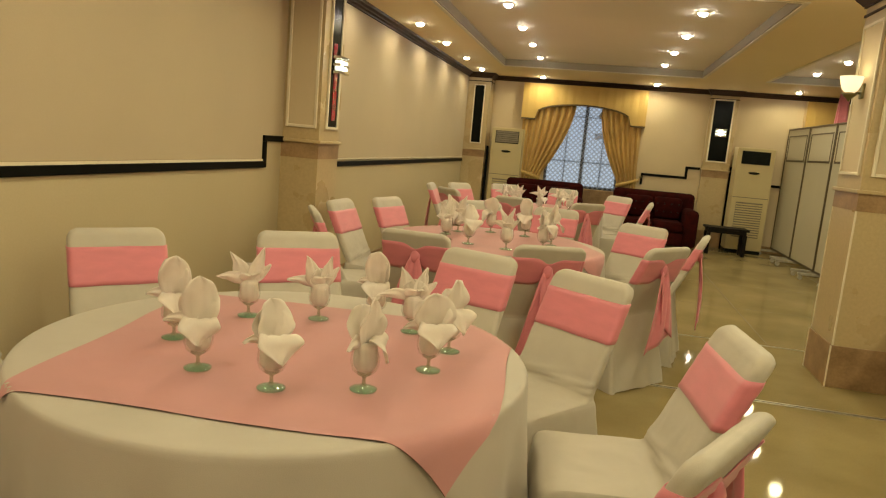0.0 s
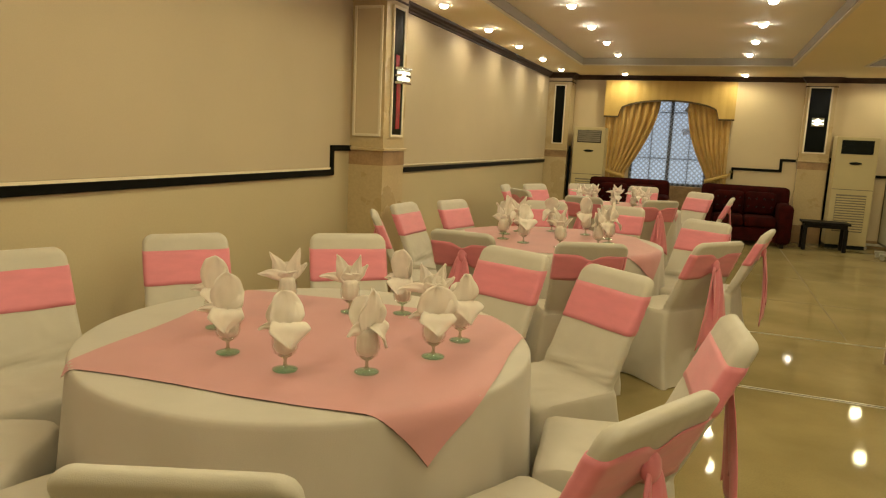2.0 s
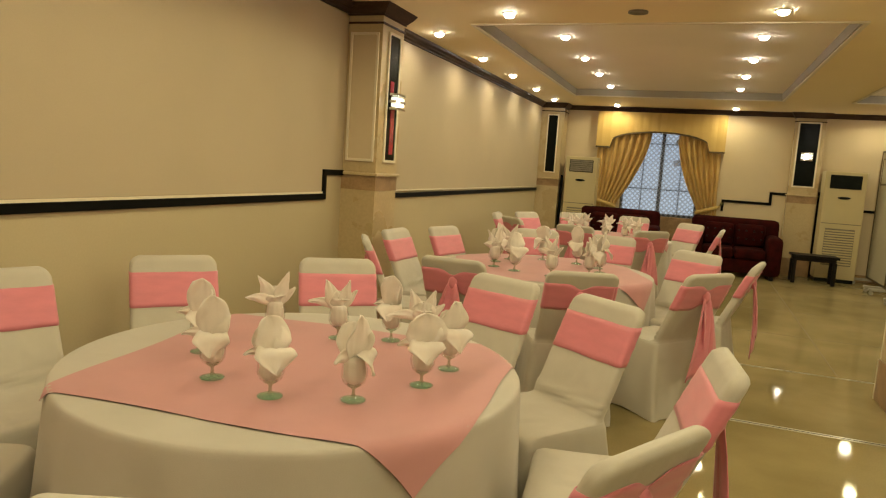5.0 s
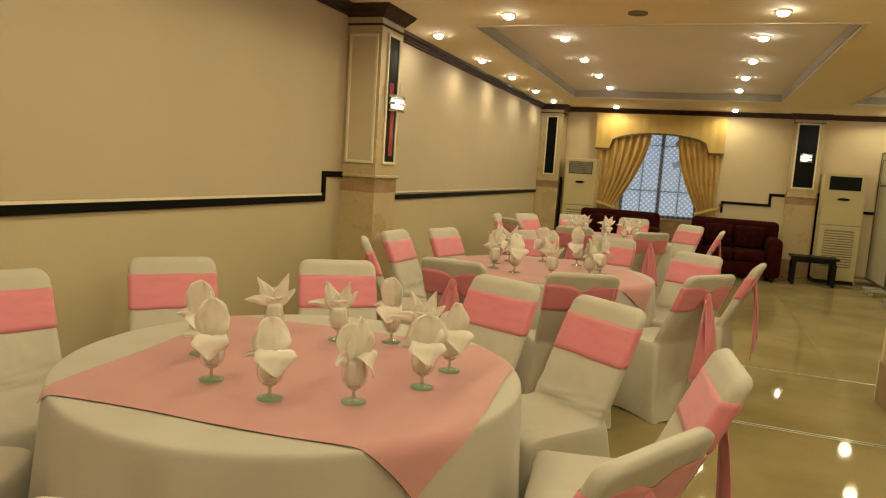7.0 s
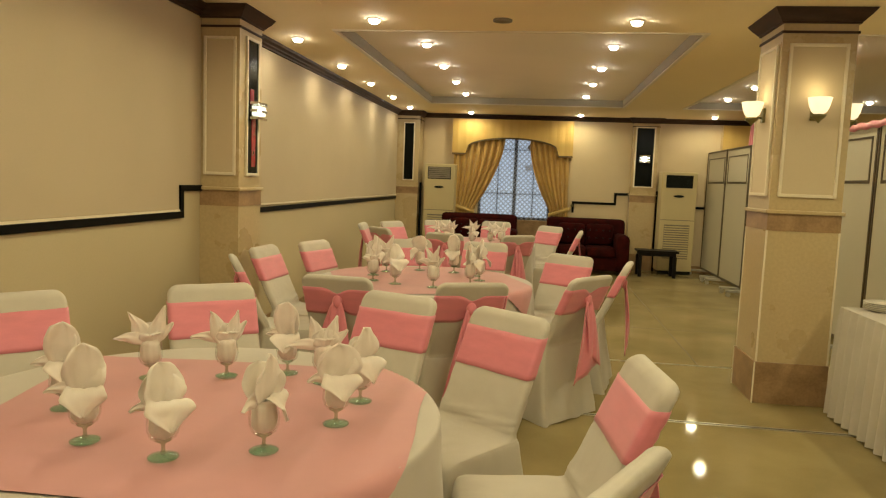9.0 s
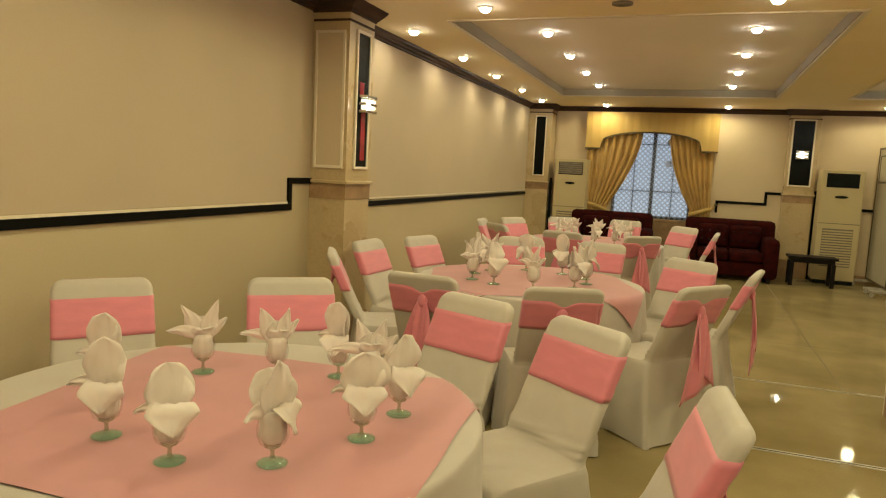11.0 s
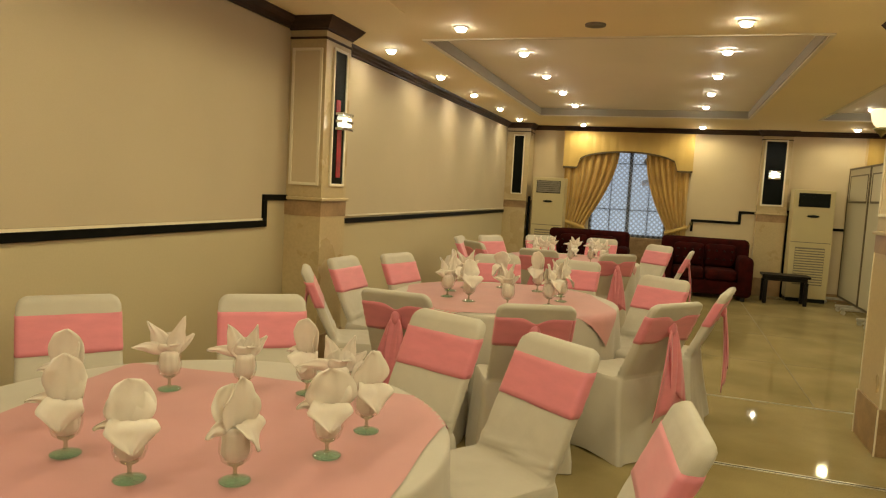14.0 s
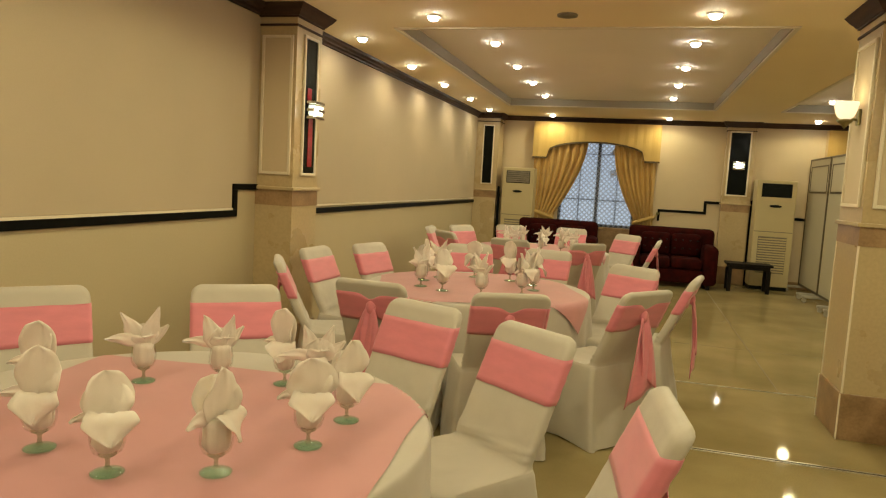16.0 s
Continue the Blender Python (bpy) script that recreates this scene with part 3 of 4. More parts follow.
# ---- floor-standing air conditioners ----
def air_conditioner(x, dark, label):
    a = thing("air_conditioner", pose(x, 13.28, 0), label, "air conditioner", "floor-standing air conditioners")
    a.scale = (1.13 if dark else 1.06, 1, 1)
    part("body", boxes((-0.265, 0.265, 0, 0.36, 0.06, 1.80), bevel=0.012), M_AC, a)
    part("base", boxes((-0.25, 0.25, 0.01, 0.35, 0, 0.06)), M_ACDARK, a)
    o = part("outlet", boxes((-0.20, 0.20, -0.004, 0.0, 1.525, 1.745)), M_ACDARK, a, "louvred air outlet")
    for k in range(6):
        part("louvre", boxes((-0.19, 0.19, -0.012, -0.004, 1.540 + k * 0.034, (1.552 if dark else 1.569) + k * 0.034)), M_ACDARK if dark else M_ACGREY, a)
    part("badge", lathe([(0.07, 0.0), (0.075, 0.01), (0.05, 0.014), (0.001, 0.014)], 18), M_ACDARK, a, "dark oval control badge", True, pose(0.0, 0.0, 1.38, 90, 0, 0) @ Matrix.Diagonal((1.1, 0.28, 1.0, 1)))
    part("seam", boxes((-0.255, 0.255, -0.003, 0.0, 0.955, 0.967)), M_ACGREY, a)
    part("intake", boxes((-0.19, 0.19, -0.004, 0.0, 0.28, 0.88)), M_ACGREY, a, "lower intake grille")
    for k in range(14):
        part("grille_slat", boxes((-0.185, 0.185, -0.014, -0.004, 0.30 + k * 0.041, 0.322 + k * 0.041)), M_AC, a)


air_conditioner(-0.63, False, "cream floor-standing air conditioner in the room corner")
air_conditioner(3.61, True, "cream floor-standing air conditioner with dark top louvre")


# ---- sofas and side table ----
def sofa(x0, x1, yb, label):
    w = x1 - x0
    s = thing("sofa", pose((x0 + x1) / 2, yb, 0), label, "sofa", "maroon sofas")
    part("base", boxes((-w / 2 + 0.04, w / 2 - 0.04, -0.80, -0.08, 0.08, 0.30), bevel=0.02), M_MAROON, s)
    b = boxes((-w / 2 + 0.02, w / 2 - 0.02, -0.24, 0.0, 0.10, 0.93), bevel=0.07)
    part("backrest", b, M_MAROON, s, smooth=True)
    for q in (-1, 1):
        a = boxes((q * w / 2 - 0.11 - q * 0.11, q * w / 2 + 0.11 - q * 0.11, -0.86, -0.05, 0.06, 0.69), bevel=0.07)
        part("armrest", a, M_MAROON, s, smooth=True)
        part("seat_cushion", boxes((min(0, q * (w / 2 - 0.22)) + 0.006, max(0, q * (w / 2 - 0.22)) - 0.006, -0.84, -0.20, 0.30, 0.47), bevel=0.05), M_MAROON, s, smooth=True)
        part("back_cushion", boxes((min(0, q * (w / 2 - 0.22)) + 0.008, max(0, q * (w / 2 - 0.22)) - 0.008, -0.34, -0.18, 0.47, 0.84), bevel=0.06), M_MAROON, s, smooth=True)
        for kx in range(4):
            for zz in (0.60, 0.735):
                bm = bmesh.new()
                bmesh.ops.create_uvsphere(bm, u_segments=8, v_segments=5, radius=0.016, matrix=pose(q * (w / 2 - 0.22) * (0.14 + 0.24 * kx), -0.343, zz))
                part("button", bm, M_ESPRESSO, s, smooth=True)
        for yy in (-0.78, -0.1):
            part("foot", boxes((q * (w / 2 - 0.12) - 0.03, q * (w / 2 - 0.12) + 0.03, yy - 0.03, yy + 0.03, 0, 0.08)), M_ESPRESSO, s)


sofa(-0.58, 0.84, 13.45, "dark maroon velvet sofa below the window")
sofa(1.33, 2.74, 13.40, "dark maroon velvet sofa beside the pillar")

st = thing("side_table", pose(3.23, 12.90, 0), "low black wooden side table on straight legs", "side table")
part("tabletop", boxes((-0.34, 0.34, -0.20, 0.20, 0.42, 0.455), bevel=0.006), M_ESPRESSO, st)
part("apron", boxes((-0.30, 0.30, -0.17, 0.17, 0.36, 0.42)), M_ESPRESSO, st)
for qx in (-1, 1):
    for qy in (-1, 1):
        part("leg", boxes((qx * 0.285 - 0.028, qx * 0.285 + 0.028, qy * 0.155 - 0.028, qy * 0.155 + 0.028, 0, 0.36), bevel=0.004), M_ESPRESSO, st)


# ---- folding screens on castors ----
def screen(y0, y1):
    s = thing("partition_screen", pose(4.15, (y0 + y1) / 2, 0), "white panel partition screen with bronze frame on castors", "screen", "partition screens")
    w, t = (y1 - y0) / 2 - 0.006, 0.02
    part("frame", boxes((-t, t, -w, -w + 0.03, 0.10, 2.17), (-t, t, w - 0.03, w, 0.10, 2.17), (-t, t, -w + 0.03, w - 0.03, 2.14, 2.17), (-t, t, -w + 0.03, w - 0.03, 0.10, 0.13), bevel=0.003), M_SFRAME, s)
    part("board", boxes((-0.012, 0.012, -w + 0.03, w - 0.03, 0.13, 2.14)), M_SCREEN, s)
    for q in (-1, 1):
        x = q * 0.0145
        part("inset_frame", boxes((x - 0.0025, x + 0.0025, -w + 0.10, -w + 0.125, 1.62, 2.05), (x - 0.0025, x + 0.0025, w - 0.125, w - 0.10, 1.62, 2.05), (x - 0.0025, x + 0.0025, -w + 0.125, w - 0.125, 2.03, 2.05), (x - 0.0025, x + 0.0025, -w + 0.125, w - 0.125, 1.62, 1.65)), M_SFRAME, s, "bronze outline of the upper panel")
        f = part("foot", boxes((-0.26, 0.26, q * (w - 0.16) - 0.03, q * (w - 0.16) + 0.03, 0.062, 0.10), bevel=0.008), M_CASTOR, s, "grey castor foot")
        for qx in (-1, 1):
            part("castor", tube(bmesh.new(), (qx * 0.22, q * (w - 0.16) - 0.018, 0.031), (qx * 0.22, q * (w - 0.16) + 0.018, 0.031), 0.031, 14), M_CASTOR, f)


for k in range(7):
    screen(13.62 - 1.25 * (k + 1), 13.62 - 1.25 * k)

dr = thing("draped_cloth", pose(4.15, 7.7, 2.17), "pink cloth draped over the top of the screen", "cloth")
bm = bmesh.new()
grid(bm, [[(dx, -0.75 + 1.5 * i / 30, dz + 0.008 * math.sin(i * 1.3)) for i in range(31)] for dx, dz in ((-0.03, -0.05), (-0.028, 0.012), (0.028, 0.012), (0.03, -0.25))])
thick(bm, 0.004)
part("cloth", bm, M_SASH, dr, smooth=True)
dr = thing("hanging_drape", pose(4.62, 12.66, 2.72), "pink cloth drape hanging from the ceiling", "cloth")
bm = bmesh.new()
grid(bm, [[(0.05 * math.sin(i * 1.1), (i / 16 - 0.5) * (0.14 + 0.40 * k / 10), -1.0 * k / 10) for i in range(17)] for k in range(11)])
thick(bm, 0.004)
part("cloth", bm, M_SASH, dr, smooth=True)


# ---- skirted buffet table ----
bt = thing("buffet_table", pose(3.62, 4.45, 0), "long buffet table under an ivory cloth", "table")
part("tabletop", boxes((-0.37, 0.37, -1.17, 1.17, 0.715, 0.74)), M_ESPRESSO, bt)
for qx in (-1, 1):
    for qy in (-1, 1):
        part("leg", tube(bmesh.new(), (qx * 0.33, qy * 1.1, 0), (qx * 0.33, qy * 1.1, 0.715), 0.018), M_CHROME, bt)
bs = thing("table_skirt", pose(3.62, 4.45, 0), "ivory pleated table skirt and cover on the buffet", "tablecloth")
bm = bmesh.new()
per = []
hx, hy, nper = 0.385, 1.185, 420
L = 4 * (hx + hy)
for i in range(nper):
    d = i / nper * L
    if d < 2 * hx:
        pt = (-hx + d, -hy, 0, -1)
    elif d < 2 * hx + 2 * hy:
        pt = (hx, -hy + d - 2 * hx, 1, 0)
    elif d < 4 * hx + 2 * hy:
        pt = (hx - (d - 2 * hx - 2 * hy), hy, 0, 1)
    else:
        pt = (-hx, hy - (d - 4 * hx - 2 * hy), -1, 0)
    per.append((pt, d))
rings = []
for k, z in enumerate((0.752, 0.735, 0.6, 0.4, 0.2, 0.015)):
    amp = (0.0, 0.004, 0.014, 0.02, 0.025, 0.03)[k]
    rings.append([bm.verts.new((p[0] + p[2] * (0.012 + amp * (1 + math.sin(d * math.tau / 0.105 + 0.6 * math.sin(d * 5)))), p[1] + p[3] * (0.012 + amp * (1 + math.sin(d * math.tau / 0.105 + 0.6 * math.sin(d * 5)))), z)) for p, d in per])
for a, b in zip(rings, rings[1:]):
    for i in range(nper):
        bm.faces.new((a[i], a[(i + 1) % nper], b[(i + 1) % nper], b[i]))
part("pleated_skirt", bm, M_COVER, bs, smooth=True)
part("top_cloth", boxes((-0.398, 0.398, -1.198, 1.198, 0.741, 0.754), bevel=0.005), M_CLOTH, bs)
pl = thing("plate_stack", pose(3.44, 5.52, 0.754), "stack of white porcelain plates on the buffet", "plates")
for k in range(5):
    part("plate", lathe([(0.06, 0.0), (0.075, 0.004), (0.12, 0.016), (0.122, 0.019), (0.07, 0.008), (0.001, 0.007)], 28), M_PORCELAIN, pl, smooth=True, m=pose(0, 0, k * 0.011))


# ---- covered banquet chairs ----
def rounded(hx, hy, rc, side=22, arc=5):
    """Places round a rectangle with rounded corners: x, y, outward x, outward y."""
    rc = min(rc, hx * 0.98, hy * 0.98)
    out = []
    for k, (sx, sy) in enumerate(((1, -1), (1, 1), (-1, 1), (-1, -1))):
        cx, cy = sx * (hx - rc), sy * (hy - rc)
        for i in range(arc):
            q = math.pi / 2 * (k - 1 + i / (arc - 1))
            out.append((cx + rc * math.cos(q), cy + rc * math.sin(q), math.cos(q), math.sin(q)))
        nx, ny = ((0, -1), (1, 0), (0, 1), (-1, 0))[(k + 1) % 4]
        nsx, nsy = ((1, -1), (1, 1), (-1, 1), (-1, -1))[(k + 1) % 4]
        ex, ey = nsx * (hx - rc) + rc * nx, nsy * (hy - rc) + rc * ny
        px, py = out[-1][:2]
        for i in range(1, side):
            out.append((px + (ex - px) * i / side, py + (ey - py) * i / side, nx, ny))
    return out


def build_chair(bow):
    """Covered chair; the top of its back stands over the origin, it faces +y."""
    c = thing("banquet_chair", pose(0, 0, 0), "banquet chair in ivory cover, pink sash knotted with hanging ends" if bow else "banquet chair in ivory cloth cover with smooth pink satin sash", "chair", "banquet chairs")
    half = 0.028

    def lean(z):
        return 0.215 * (0.945 - z) / 0.475

    # the cover from the floor to the top of the back: height, rear, front, half width, corner
    secs = [(0.006, 0.105, 0.655, 0.262, 0.030), (0.06, 0.116, 0.648, 0.262, 0.030), (0.12, 0.127, 0.641, 0.256, 0.030), (0.20, 0.142, 0.633, 0.250, 0.030), (0.28, 0.155, 0.626, 0.244, 0.030), (0.36, 0.166, 0.620, 0.238, 0.030), (0.42, 0.173, 0.616, 0.234, 0.030),
            (0.450, 0.176, 0.612, 0.231, 0.030), (0.464, 0.178, 0.603, 0.228, 0.030), (0.470, 0.179, 0.590, 0.226, 0.030), (0.473, 0.180, 0.560, 0.224, 0.030), (0.475, 0.181, 0.480, 0.223, 0.030), (0.477, 0.181, 0.400, 0.222, 0.030), (0.479, 0.181, 0.320, 0.221, 0.028), (0.481, 0.181, 0.268, 0.216, 0.026), (0.486, 0.180, 0.247, 0.213, 0.024)]
    for z in (0.495, 0.503, 0.511, 0.519, 0.527, 0.535, 0.543, 0.552, 0.562, 0.575, 0.59, 0.61, 0.635):
        secs.append((z, lean(z) - half + 0.004 * (0.64 - z) / 0.14, lean(z) + half, 0.210, 0.022))
    for z in (0.66, 0.69, 0.72, 0.75, 0.78, 0.81, 0.84, 0.865, 0.885, 0.90, 0.912, 0.922, 0.931, 0.938, 0.943):
        t = half * min(1.0, math.sqrt(max(0.02, (0.946 - z) / 0.022)))
        d = max(0.0, z - 0.89)
        secs.append((z, lean(z) - t, lean(z) + t, 0.154 + math.sqrt(max(0.0, 0.055 ** 2 - d * d)), 0.020))
    bm = bmesh.new()
    rings = []
    for z, y0, y1, hw, rc in secs:
        pts = rounded(hw, (y1 - y0) / 2, rc)
        ring, n = [], len(pts)
        low = max(0.0, (0.44 - z) / 0.44)
        for i, (x, y, nx, ny) in enumerate(pts):
            y += (y0 + y1) / 2
            u = i / n * math.tau
            fold = 0.006 * low ** 0.8 * (math.sin(u * 7 + 0.4) + 0.7 * math.sin(u * 12 + 1.3 + z))
            fold += 0.010 * low * abs(nx * ny) * 2
            fold += 0.005 * min(1.0, max(0.0, (0.72 - z) / 0.2)) * mathutils.noise.noise(Vector((x * 7, y * 7, z * 5))) + 0.0016 * mathutils.noise.noise(Vector((x * 24, y * 24, z * 17)))
            if ny > 0.3 and 0.48 < z < 0.66:
                g = math.exp(-((z - 0.525) / 0.032) ** 2)
                fold += g * (0.006 + 0.013 * mathutils.noise.noise(Vector((x * 5.0 + 3.1, 0.7, z * 62 + x * 8))))
            dz = 0.005 * mathutils.noise.noise(Vector((x * 9, y * 9, 0.3))) if 0.462 < z < 0.484 else 0.006 * math.sin(u * 5) * low ** 3
            ring.append(bm.verts.new((x + nx * fold, y + ny * fold, max(0.002, z + dz))))
        rings.append(ring)
    for ra, rb in zip(rings, rings[1:]):
        for i in range(len(ra)):
            bm.faces.new((ra[i], ra[(i + 1) % len(ra)], rb[(i + 1) % len(ra)], rb[i]))
    bm.faces.new(rings[-1])
    part("cover", bm, M_COVER, c, "ivory stretch cloth cover", True)
    # sash round the back
    bm = bmesh.new()
    rows = []
    for k in range(9):
        f = k / 8
        row = []
        pts = rounded(0.2118, half + 0.0035, 0.021)
        for x, y, nx, ny in pts + pts[:1]:
            z = 0.705 + 0.163 * f
            if bow and ny < -0.5:
                z = 0.790 + (z - 0.790) * (1 - 0.40 * math.exp(-(x / 0.045) ** 2))
            ripple = 0.0022 * math.sin(f * 19 + x * 7) * (1.0 if ny < -0.5 else 0.35)
            row.append((x + nx * ripple, lean(z) + y + ny * ripple, z + 0.003 * mathutils.noise.noise(Vector((x * 8, y * 8, k // 8)))))
        rows.append(row)
    grid(bm, rows)
    part("sash", thick(bm, 0.0015), M_SASH, c, "pink satin sash", True)
    if bow:
        bm = bmesh.new()
        bmesh.ops.create_uvsphere(bm, u_segments=14, v_segments=9, radius=0.03, matrix=pose(0, 0.030, 0.790) @ Matrix.Diagonal((1.0, 0.7, 1.3, 1)))
        part("knot", bm, M_SASH, c, "pink satin knot", True)
        for s, dz, dx in ((-1, 0.46, 0.045), (1, 0.38, 0.040)):
            bm = bmesh.new()
            rows = []
            for k in range(15):
                f = k / 14
                w = 0.026 + 0.072 * f ** 0.7
                rows.append([(s * dx * f + w * u * (1 - 0.25 * s * f), 0.024 - 0.022 * math.sin(f * 1.9) - 0.02 * f + 0.008 * math.cos(u * 4.5 + f * 3), 0.790 - dz * f - 0.05 * f * f * u * s) for u in [-1 + i / 5 for i in range(11)]])
            grid(bm, rows)
            part("sash_tail", thick(bm, 0.003), M_SASH, c, "hanging pink satin sash end", True)
    return c


tied, plain = build_chair(True), build_chair(False)
CHAIRS = []


def seat(x, y, ang, tails=True):
    CHAIRS.append((x, y, ang, tails))


# first table: place of the top of the back, facing in degrees from +x
TABLES = [(0.08, 2.71), (0.345, 5.86), (0.35, 9.30)]
for row in ((-1.325, 2.60, -24, False), (-1.03, 1.71, 30), (-0.24, 1.36, 74), (0.63, 1.37, 110), (1.365, 2.05, 151), (1.545, 2.885, 187), (1.07, 3.68, 232, False), (0.52, 3.97, 247, False), (-0.44, 3.93, -54, False), (-1.10, 3.40, -42, False)):
    seat(*row)
for row in ((-0.84, 5.05, 28), (-0.94, 5.80, -4, False), (-0.74, 6.42, -16, False), (0.05, 4.45, 86), (0.83, 4.48, 112), (1.525, 5.04, 141), (1.86, 5.93, 169), (1.45, 6.32, 235), (0.71, 7.10, 259, False), (-0.01, 7.06, -70, False)):
    seat(*row)
for row in ((-0.98, 9.05, 5), (-0.74, 9.65, -30), (-0.22, 10.40, -62), (0.60, 10.65, 262), (1.37, 10.10, 226), (1.72, 9.35, 176), (0.99, 8.18, 126), (0.19, 8.02, 83), (-0.62, 8.42, 45)):
    seat(*row)
placed = set()
for x, y, ang, tails in CHAIRS:
    m = pose(x, y, 0, 0, 0, ang - 90)
    if tails in placed:
        copy_thing(tied if tails else plain, m)
    else:
        (tied if tails else plain).matrix_basis = m
        placed.add(tails)


# ---- round tables ----
TOP, RAD = 0.748, 0.805


def round_table(cx, cy, seed, corners):
    t = thing("round_table", pose(cx, cy, 0), "round banquet table hidden under its cloth", "table", "banquet tables")
    part("tabletop", lathe([(0.001, 0.715), (RAD - 0.02, 0.715), (RAD - 0.012, 0.725), (RAD - 0.02, 0.738), (0.001, 0.738)], 48), M_ESPRESSO, t)
    for k in range(4):
        q = k * math.tau / 4 + 0.6
        part("leg", tube(bmesh.new(), (0.5 * math.cos(q), 0.5 * math.sin(q), 0), (0.5 * math.cos(q), 0.5 * math.sin(q), 0.715), 0.02), M_CHROME, t)
    rnd = random.Random(seed)
    ph = [rnd.uniform(0, 6.28) for _ in range(4)]
    cl = thing("tablecloth", pose(cx, cy, 0), "ivory round tablecloth falling in soft folds to the floor", "tablecloth", "tablecloths")
    bm = bmesh.new()
    n = 180
    prof = [(0.02, TOP, 0), (0.4, TOP, 0), (RAD - 0.03, TOP, 0), (RAD - 0.010, TOP - 0.0005, 0), (RAD - 0.002, TOP - 0.003, 0), (RAD + 0.003, TOP - 0.011, 0.0), (RAD + 0.005, TOP - 0.025, 0.001), (RAD + 0.008, TOP - 0.06, 0.002), (RAD + 0.012, 0.6, 0.009), (RAD + 0.02, 0.45, 0.018), (RAD + 0.03, 0.3, 0.028), (RAD + 0.04, 0.15, 0.036), (RAD + 0.05, 0.01, 0.044)]
    rings = []
    for r, z, amp in prof:
        ring = []
        for i in range(n):
            q = i * math.tau / n
            f = 0.6 * math.sin(14 * q + ph[0] + 0.8 * math.sin(3 * q + ph[1])) + 0.4 * math.sin(23 * q + ph[2])
            rr = r + amp * f
            ring.append(bm.verts.new((rr * math.cos(q), rr * math.sin(q), z)))
        rings.append(ring)
    bm.faces.new(rings[0])
    for a, b in zip(rings, rings[1:]):
        for i in range(n):
            bm.faces.new((a[i], a[(i + 1) % n], b[(i + 1) % n], b[i]))
    part("cloth", bm, M_CLOTH, cl, smooth=True)
    # square pink overlay, its corners hanging over the edge
    ov = thing("table_overlay", pose(cx, cy, 0), "square pink overlay cloth with corners hanging over the table edge", "tablecloth", "pink overlays")

    def lay(x, y, lift=0.004):
        r, q = math.hypot(x, y), math.atan2(y, x)
        z = TOP + lift
        R = RAD - 0.02
        if r > R:
            over = r - R
            arc = 0.030
            if over < arc * 1.57:
                b = over / arc
                return ((R + (arc + lift) * math.sin(b)) * math.cos(q), (R + (arc + lift) * math.sin(b)) * math.sin(q), TOP - arc + (arc + lift) * math.cos(b))
            d = over - arc * 1.57
            rr = R + arc + lift + 0.004 + 0.11 * d + 0.004 * math.sin(q * 14 + d * 8)
            return (rr * math.cos(q), rr * math.sin(q), TOP - arc - d)
        return (x, y, z + 0.0008 * math.sin(x * 23 + seed) * math.sin(y * 19))

    bm = bmesh.new()
    n = 56

    def flat(u, v):
        """A place on the cloth laid flat; u and v run from 0 to 1."""
        (ax, ay), (bx, by), (ex, ey), (dx, dy) = corners
        x = (ax * (1 - u) + bx * u) * (1 - v) + (dx * (1 - u) + ex * u) * v
        y = (ay * (1 - u) + by * u) * (1 - v) + (dy * (1 - u) + ey * u) * v
        return x + 0.006 * math.sin(y * 9 + seed), y + 0.007 * math.sin(x * 8 + seed)

    grid(bm, [[lay(*flat(i / n, j / n)) for i in range(n + 1)] for j in range(n + 1)])
    part("cloth", bm, M_PINK, ov, smooth=True)
    # uneven dark strip along one edge, the hem's shadow drawn as geometry
    hm = bmesh.new()
    grid(hm, [[lay(*flat(k / 120, e * (1.0 + 0.8 * mathutils.noise.noise(Vector((k * 0.11, seed, 0))))), 0.003) for k in range(121)] for e in (0.001, -0.0016)])
    part("hem", hm, M_HEM_SHADE, ov, "dark strip for the shadow along the hem", True)


def square(turn, side):
    """Corners of a square cloth, turned about the table's middle."""
    return [(side * 0.7071 * math.cos(radians(turn + a)), side * 0.7071 * math.sin(radians(turn + a))) for a in (225, 315, 45, 135)]


round_table(*TABLES[0], 3, [(-0.49, -0.675), (0.775, -0.57), (0.70, 0.62), (-0.64, 0.49)])
round_table(*TABLES[1], 8, square(20, 1.42))
round_table(*TABLES[2], 14, square(22, 1.28))


# ---- goblets with folded napkins ----
GOBLET = [(0.001, 0.0), (0.038, 0.0), (0.040, 0.003), (0.031, 0.006), (0.010, 0.011), (0.0055, 0.018), (0.005, 0.034), (0.008, 0.040), (0.020, 0.046), (0.034, 0.057), (0.041, 0.076), (0.0418, 0.095), (0.038, 0.118), (0.0365, 0.126), (0.0355, 0.1265)]


def build_goblet():
    g = thing("goblet", pose(0, 0, 0), "clear stemmed goblet with green-tinted foot", "glass", "goblets")
    part("bowl", lathe(GOBLET[8:], 24), M_GLASS, g, smooth=True)
    part("stem", lathe(GOBLET[4:9] + [(0.021, 0.050), (0.001, 0.050)], 24), M_THICK, g, "thick greenish glass stem", True)
    part("foot", lathe(GOBLET[:5], 24), M_GREEN, g, "green-tinted glass foot", True)
    return g


def crumple(p, f):
    """Soft unevenness of starched cloth, growing towards the free end."""
    return mathutils.noise.noise_vector(p * 28) * (0.0055 * f) + mathutils.noise.noise_vector(p * 75) * (0.0012 * f)


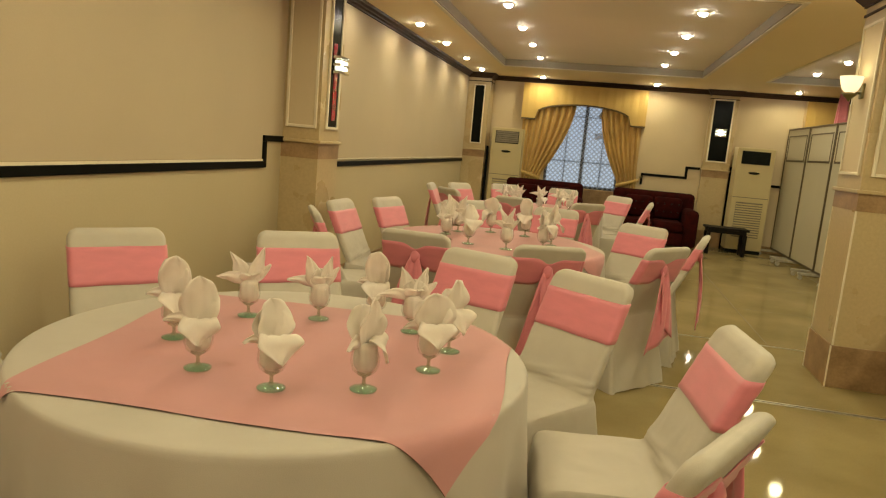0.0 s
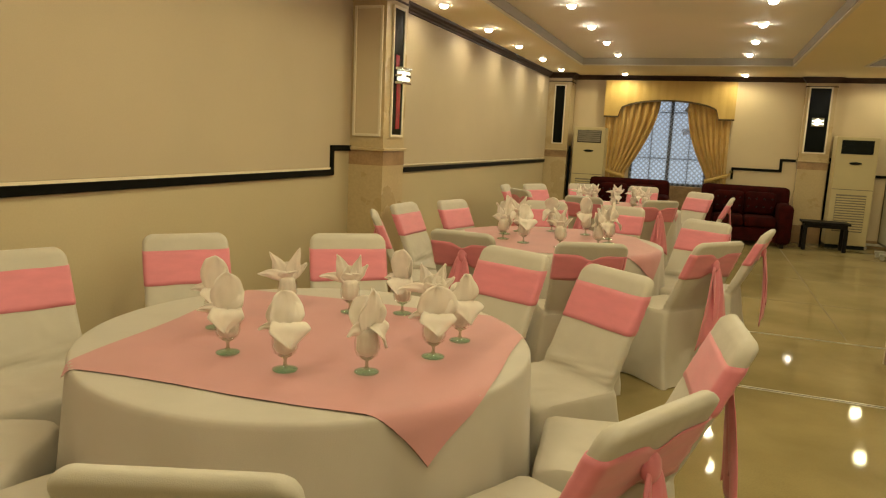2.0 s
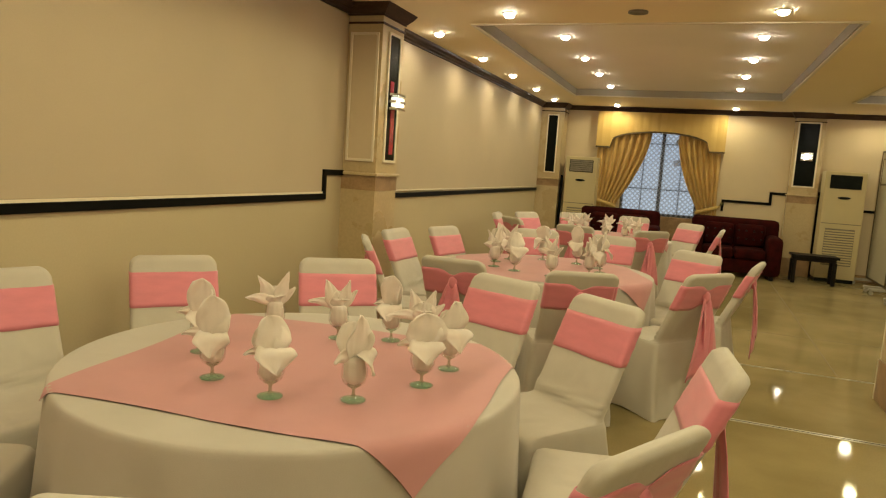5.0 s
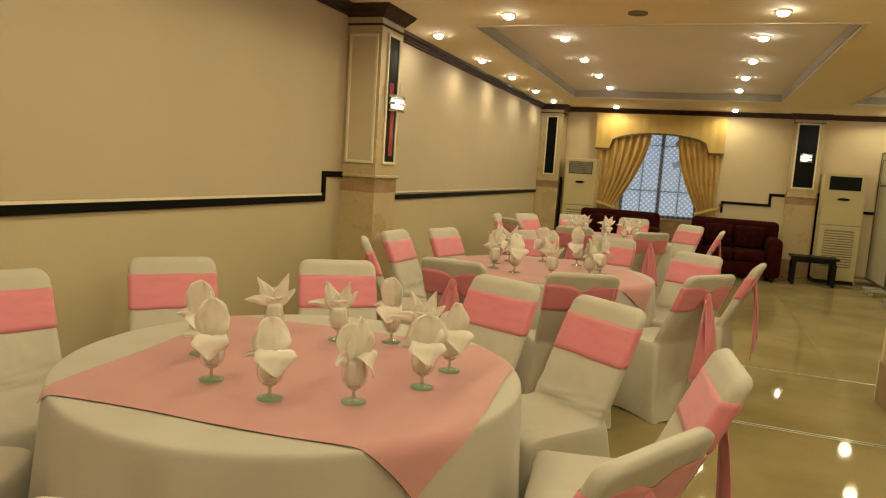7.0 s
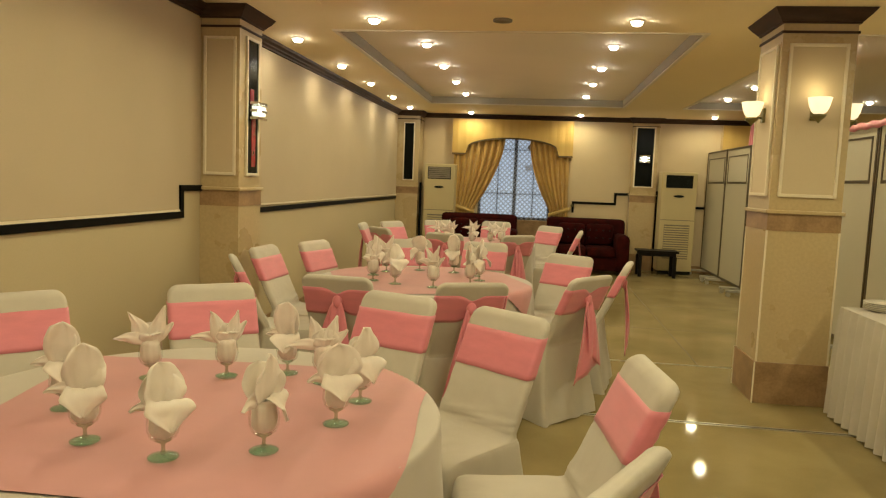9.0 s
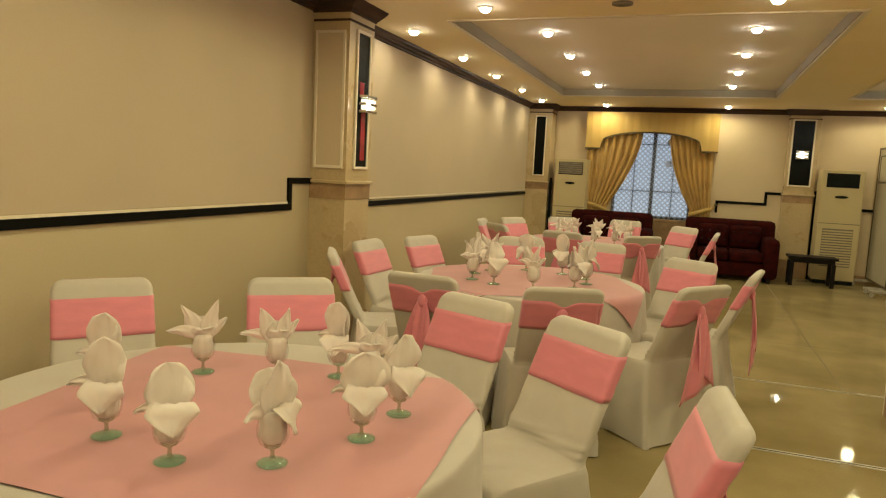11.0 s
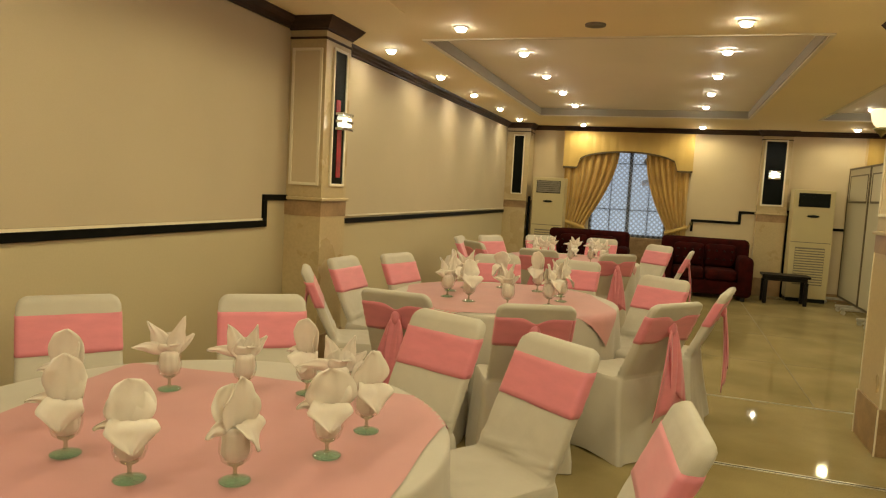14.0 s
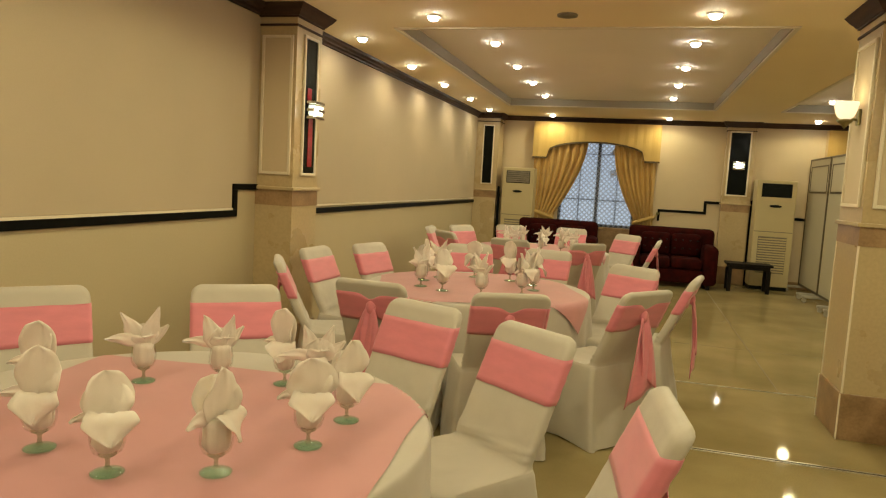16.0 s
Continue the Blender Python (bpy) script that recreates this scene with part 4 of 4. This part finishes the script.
def petal(bm, shape, az, length, width, rise, bend, base, cup=0.3, twist=0.0):
    """A leaf of cloth that rises from base towards the bearing az and bends outwards."""
    nu, nv = 14, 8
    rows = []
    d = Vector((math.cos(az), math.sin(az), 0))
    s = Vector((-d.y, d.x, 0))
    p, ang = Vector(base), rise
    for k in range(nu + 1):
        f = k / nu
        if shape == "hood":
            w = width * (0.42 + 0.58 * math.sin(min(1, f * 1.9) * 1.571)) * (max(0.0, 1 - max(0.0, (f - 0.4) / 0.6) ** 2.6)) ** 0.55 + 0.006
        elif shape == "flap":
            w = width * (0.62 + 0.38 * f / 0.46 if f < 0.46 else 1 - (f - 0.46) / 0.54) + 0.002
        else:
            w = width * (0.45 + 0.55 * min(1, f * 2.6)) * (1 - f ** 1.7) + 0.001
        up = Vector((0, 0, 1)) * math.sin(ang) + d * math.cos(ang)
        out = d * math.sin(ang) - Vector((0, 0, 1)) * math.cos(ang)
        if shape == "fan":
            side, out = out, s
        side = (side if shape == "fan" else s + out * twist * f).normalized()
        rows.append([p + crumple(p + side * w * u + d * az, f) + side * w * u + out * (-cup * w * (u * u) + 0.005 * math.sin(u * 5 + f * 6 + az) * f + 0.12 * w * math.sin(f * 7 + az * 3) * u - 0.10 * w * abs(u - 0.15 * math.sin(az * 5)) + 0.05 * w * math.sin(u * 9 + az * 4 + f * 2)) for u in [-1 + 2 * i / nv for i in range(nv + 1)]])
        p = p + up * (length / nu)
        if shape != "flap":
            ang -= bend / nu
        elif f < 0.38:
            ang -= bend / (nu * 0.38)
    grid(bm, rows)


def build_napkin(seed):
    """Napkin whose turned-down flap points to -y."""
    rnd = random.Random(seed)
    n = thing("napkin", pose(0, 0, 0), "ivory cloth napkin folded into petals in a goblet", "napkin", "folded napkins")
    bm = bmesh.new()
    # gathered stem inside the bowl
    rows = []
    for z, r in ((0.051, 0.010), (0.059, 0.028), (0.076, 0.0370), (0.096, 0.0372), (0.116, 0.0345), (0.131, 0.034), (0.137, 0.024), (0.139, 0.010)):
        rows.append([((r - 0.0030 * (1 + math.sin(6 * q + z * 90 + seed) * math.cos(3 * q - z * 70))) * math.cos(q), (r - 0.0030 * (1 + math.sin(6 * q + z * 90 + seed) * math.cos(3 * q - z * 70))) * math.sin(q), z) for q in [i * math.tau / 36 for i in range(37)]])
    grid(bm, rows)
    thick(bm, 0.0015)
    part("gathered_base", bm, M_NAPKIN, n, smooth=True)
    kind = seed % 3
    j = lambda a: rnd.uniform(-a, a)
    # shape, bearing, length, half width, first slope, bend, cup, height of its root
    if kind == 0:
        spec = [("hood", 1.75, 0.140, 0.046, 1.75, 0.10, 0.12, 0.128), ("hood", 1.40, 0.112, 0.056, 1.52, 0.22, 0.16, 0.126), ("flap", 5.1, 0.096, 0.056, 0.35, 1.35, 0.05, 0.150), ("fan", 3.3, 0.085, 0.026, 0.35, 0.7, 0.2, 0.142)]
    elif kind == 1:
        spec = [("fan", 0.1, 0.132, 0.036, 1.35, 0.10, 0.2, 0.126), ("fan", 3.14, 0.128, 0.042, 1.22, 0.05, 0.2, 0.126), ("fan", 3.2, 0.135, 0.028, 0.40, 0.55, 0.2, 0.132), ("fan", 0.0, 0.105, 0.028, 0.72, -0.1, 0.2, 0.128), ("hood", 1.6, 0.080, 0.046, 1.5, 0.2, 0.2, 0.122), ("hood", 4.7, 0.050, 0.038, 1.30, 0.5, 0.3, 0.122)]
    else:
        spec = [("hood", 1.75, 0.118, 0.064, 1.66, 0.14, 0.10, 0.128), ("hood", 1.35, 0.100, 0.052, 1.40, 0.28, 0.16, 0.126), ("flap", 4.65, 0.104, 0.060, 0.30, 1.35, 0.04, 0.152), ("fan", 3.05, 0.080, 0.024, 0.30, 0.6, 0.2, 0.142)]
    for shape, az, ln, wd, rise, bend, cup, root in spec:
        bm = bmesh.new()
        az += j(0.22)
        off = 0.012 if shape == "flap" else 0.006
        petal(bm, shape, az, ln * (1 + j(0.08)), wd * (1 + j(0.1)), rise + j(0.10), bend + j(0.12), (off * math.cos(az), off * math.sin(az), root), cup, j(0.25))
        part("petal", thick(bm, 0.0014), M_NAPKIN, n, smooth=True)
    return n


goblet = build_goblet()
napkins = [build_napkin(k) for k in range(9)]


SETS = [(-0.043, 2.378, 0, 15), (0.217, 2.322, 2, 52), (0.451, 2.422, 3, 66), (0.580, 2.666, 5, 36), (0.597, 2.892, 8, 58), (0.250, 3.145, 6, -20), (-0.196, 2.965, 1, 39), (-0.268, 2.60, 6, 10), (0.050, 3.055, 4, 45), (0.415, 3.065, 7, 36)]
rnd = random.Random(5)
for t in (1, 2):
    for k in range(10):
        q = k * math.tau / 10 + (0.61 if t == 1 else 0.4)
        SETS.append((TABLES[t][0] + 0.42 * math.cos(q) + rnd.uniform(-0.04, 0.04), TABLES[t][1] + 0.42 * math.sin(q) + rnd.uniform(-0.04, 0.04), rnd.choice((0, 2, 3, 5, 6, 8, 1) if t == 1 else (1, 4, 7, 1, 2)), rnd.uniform(-40, 90)))
used = set()
for i, (x, y, k, a) in enumerate(SETS):
    m = pose(x, y, TOP + 0.006, 0, 0, a) @ Matrix.Scale(1.14 if 10 <= i < 20 else 1.0, 4)
    if i:
        copy_thing(goblet, m)
    else:
        goblet.matrix_basis = m
    if k in used:
        copy_thing(napkins[k], m)
    else:
        napkins[k].matrix_basis = m
        used.add(k)
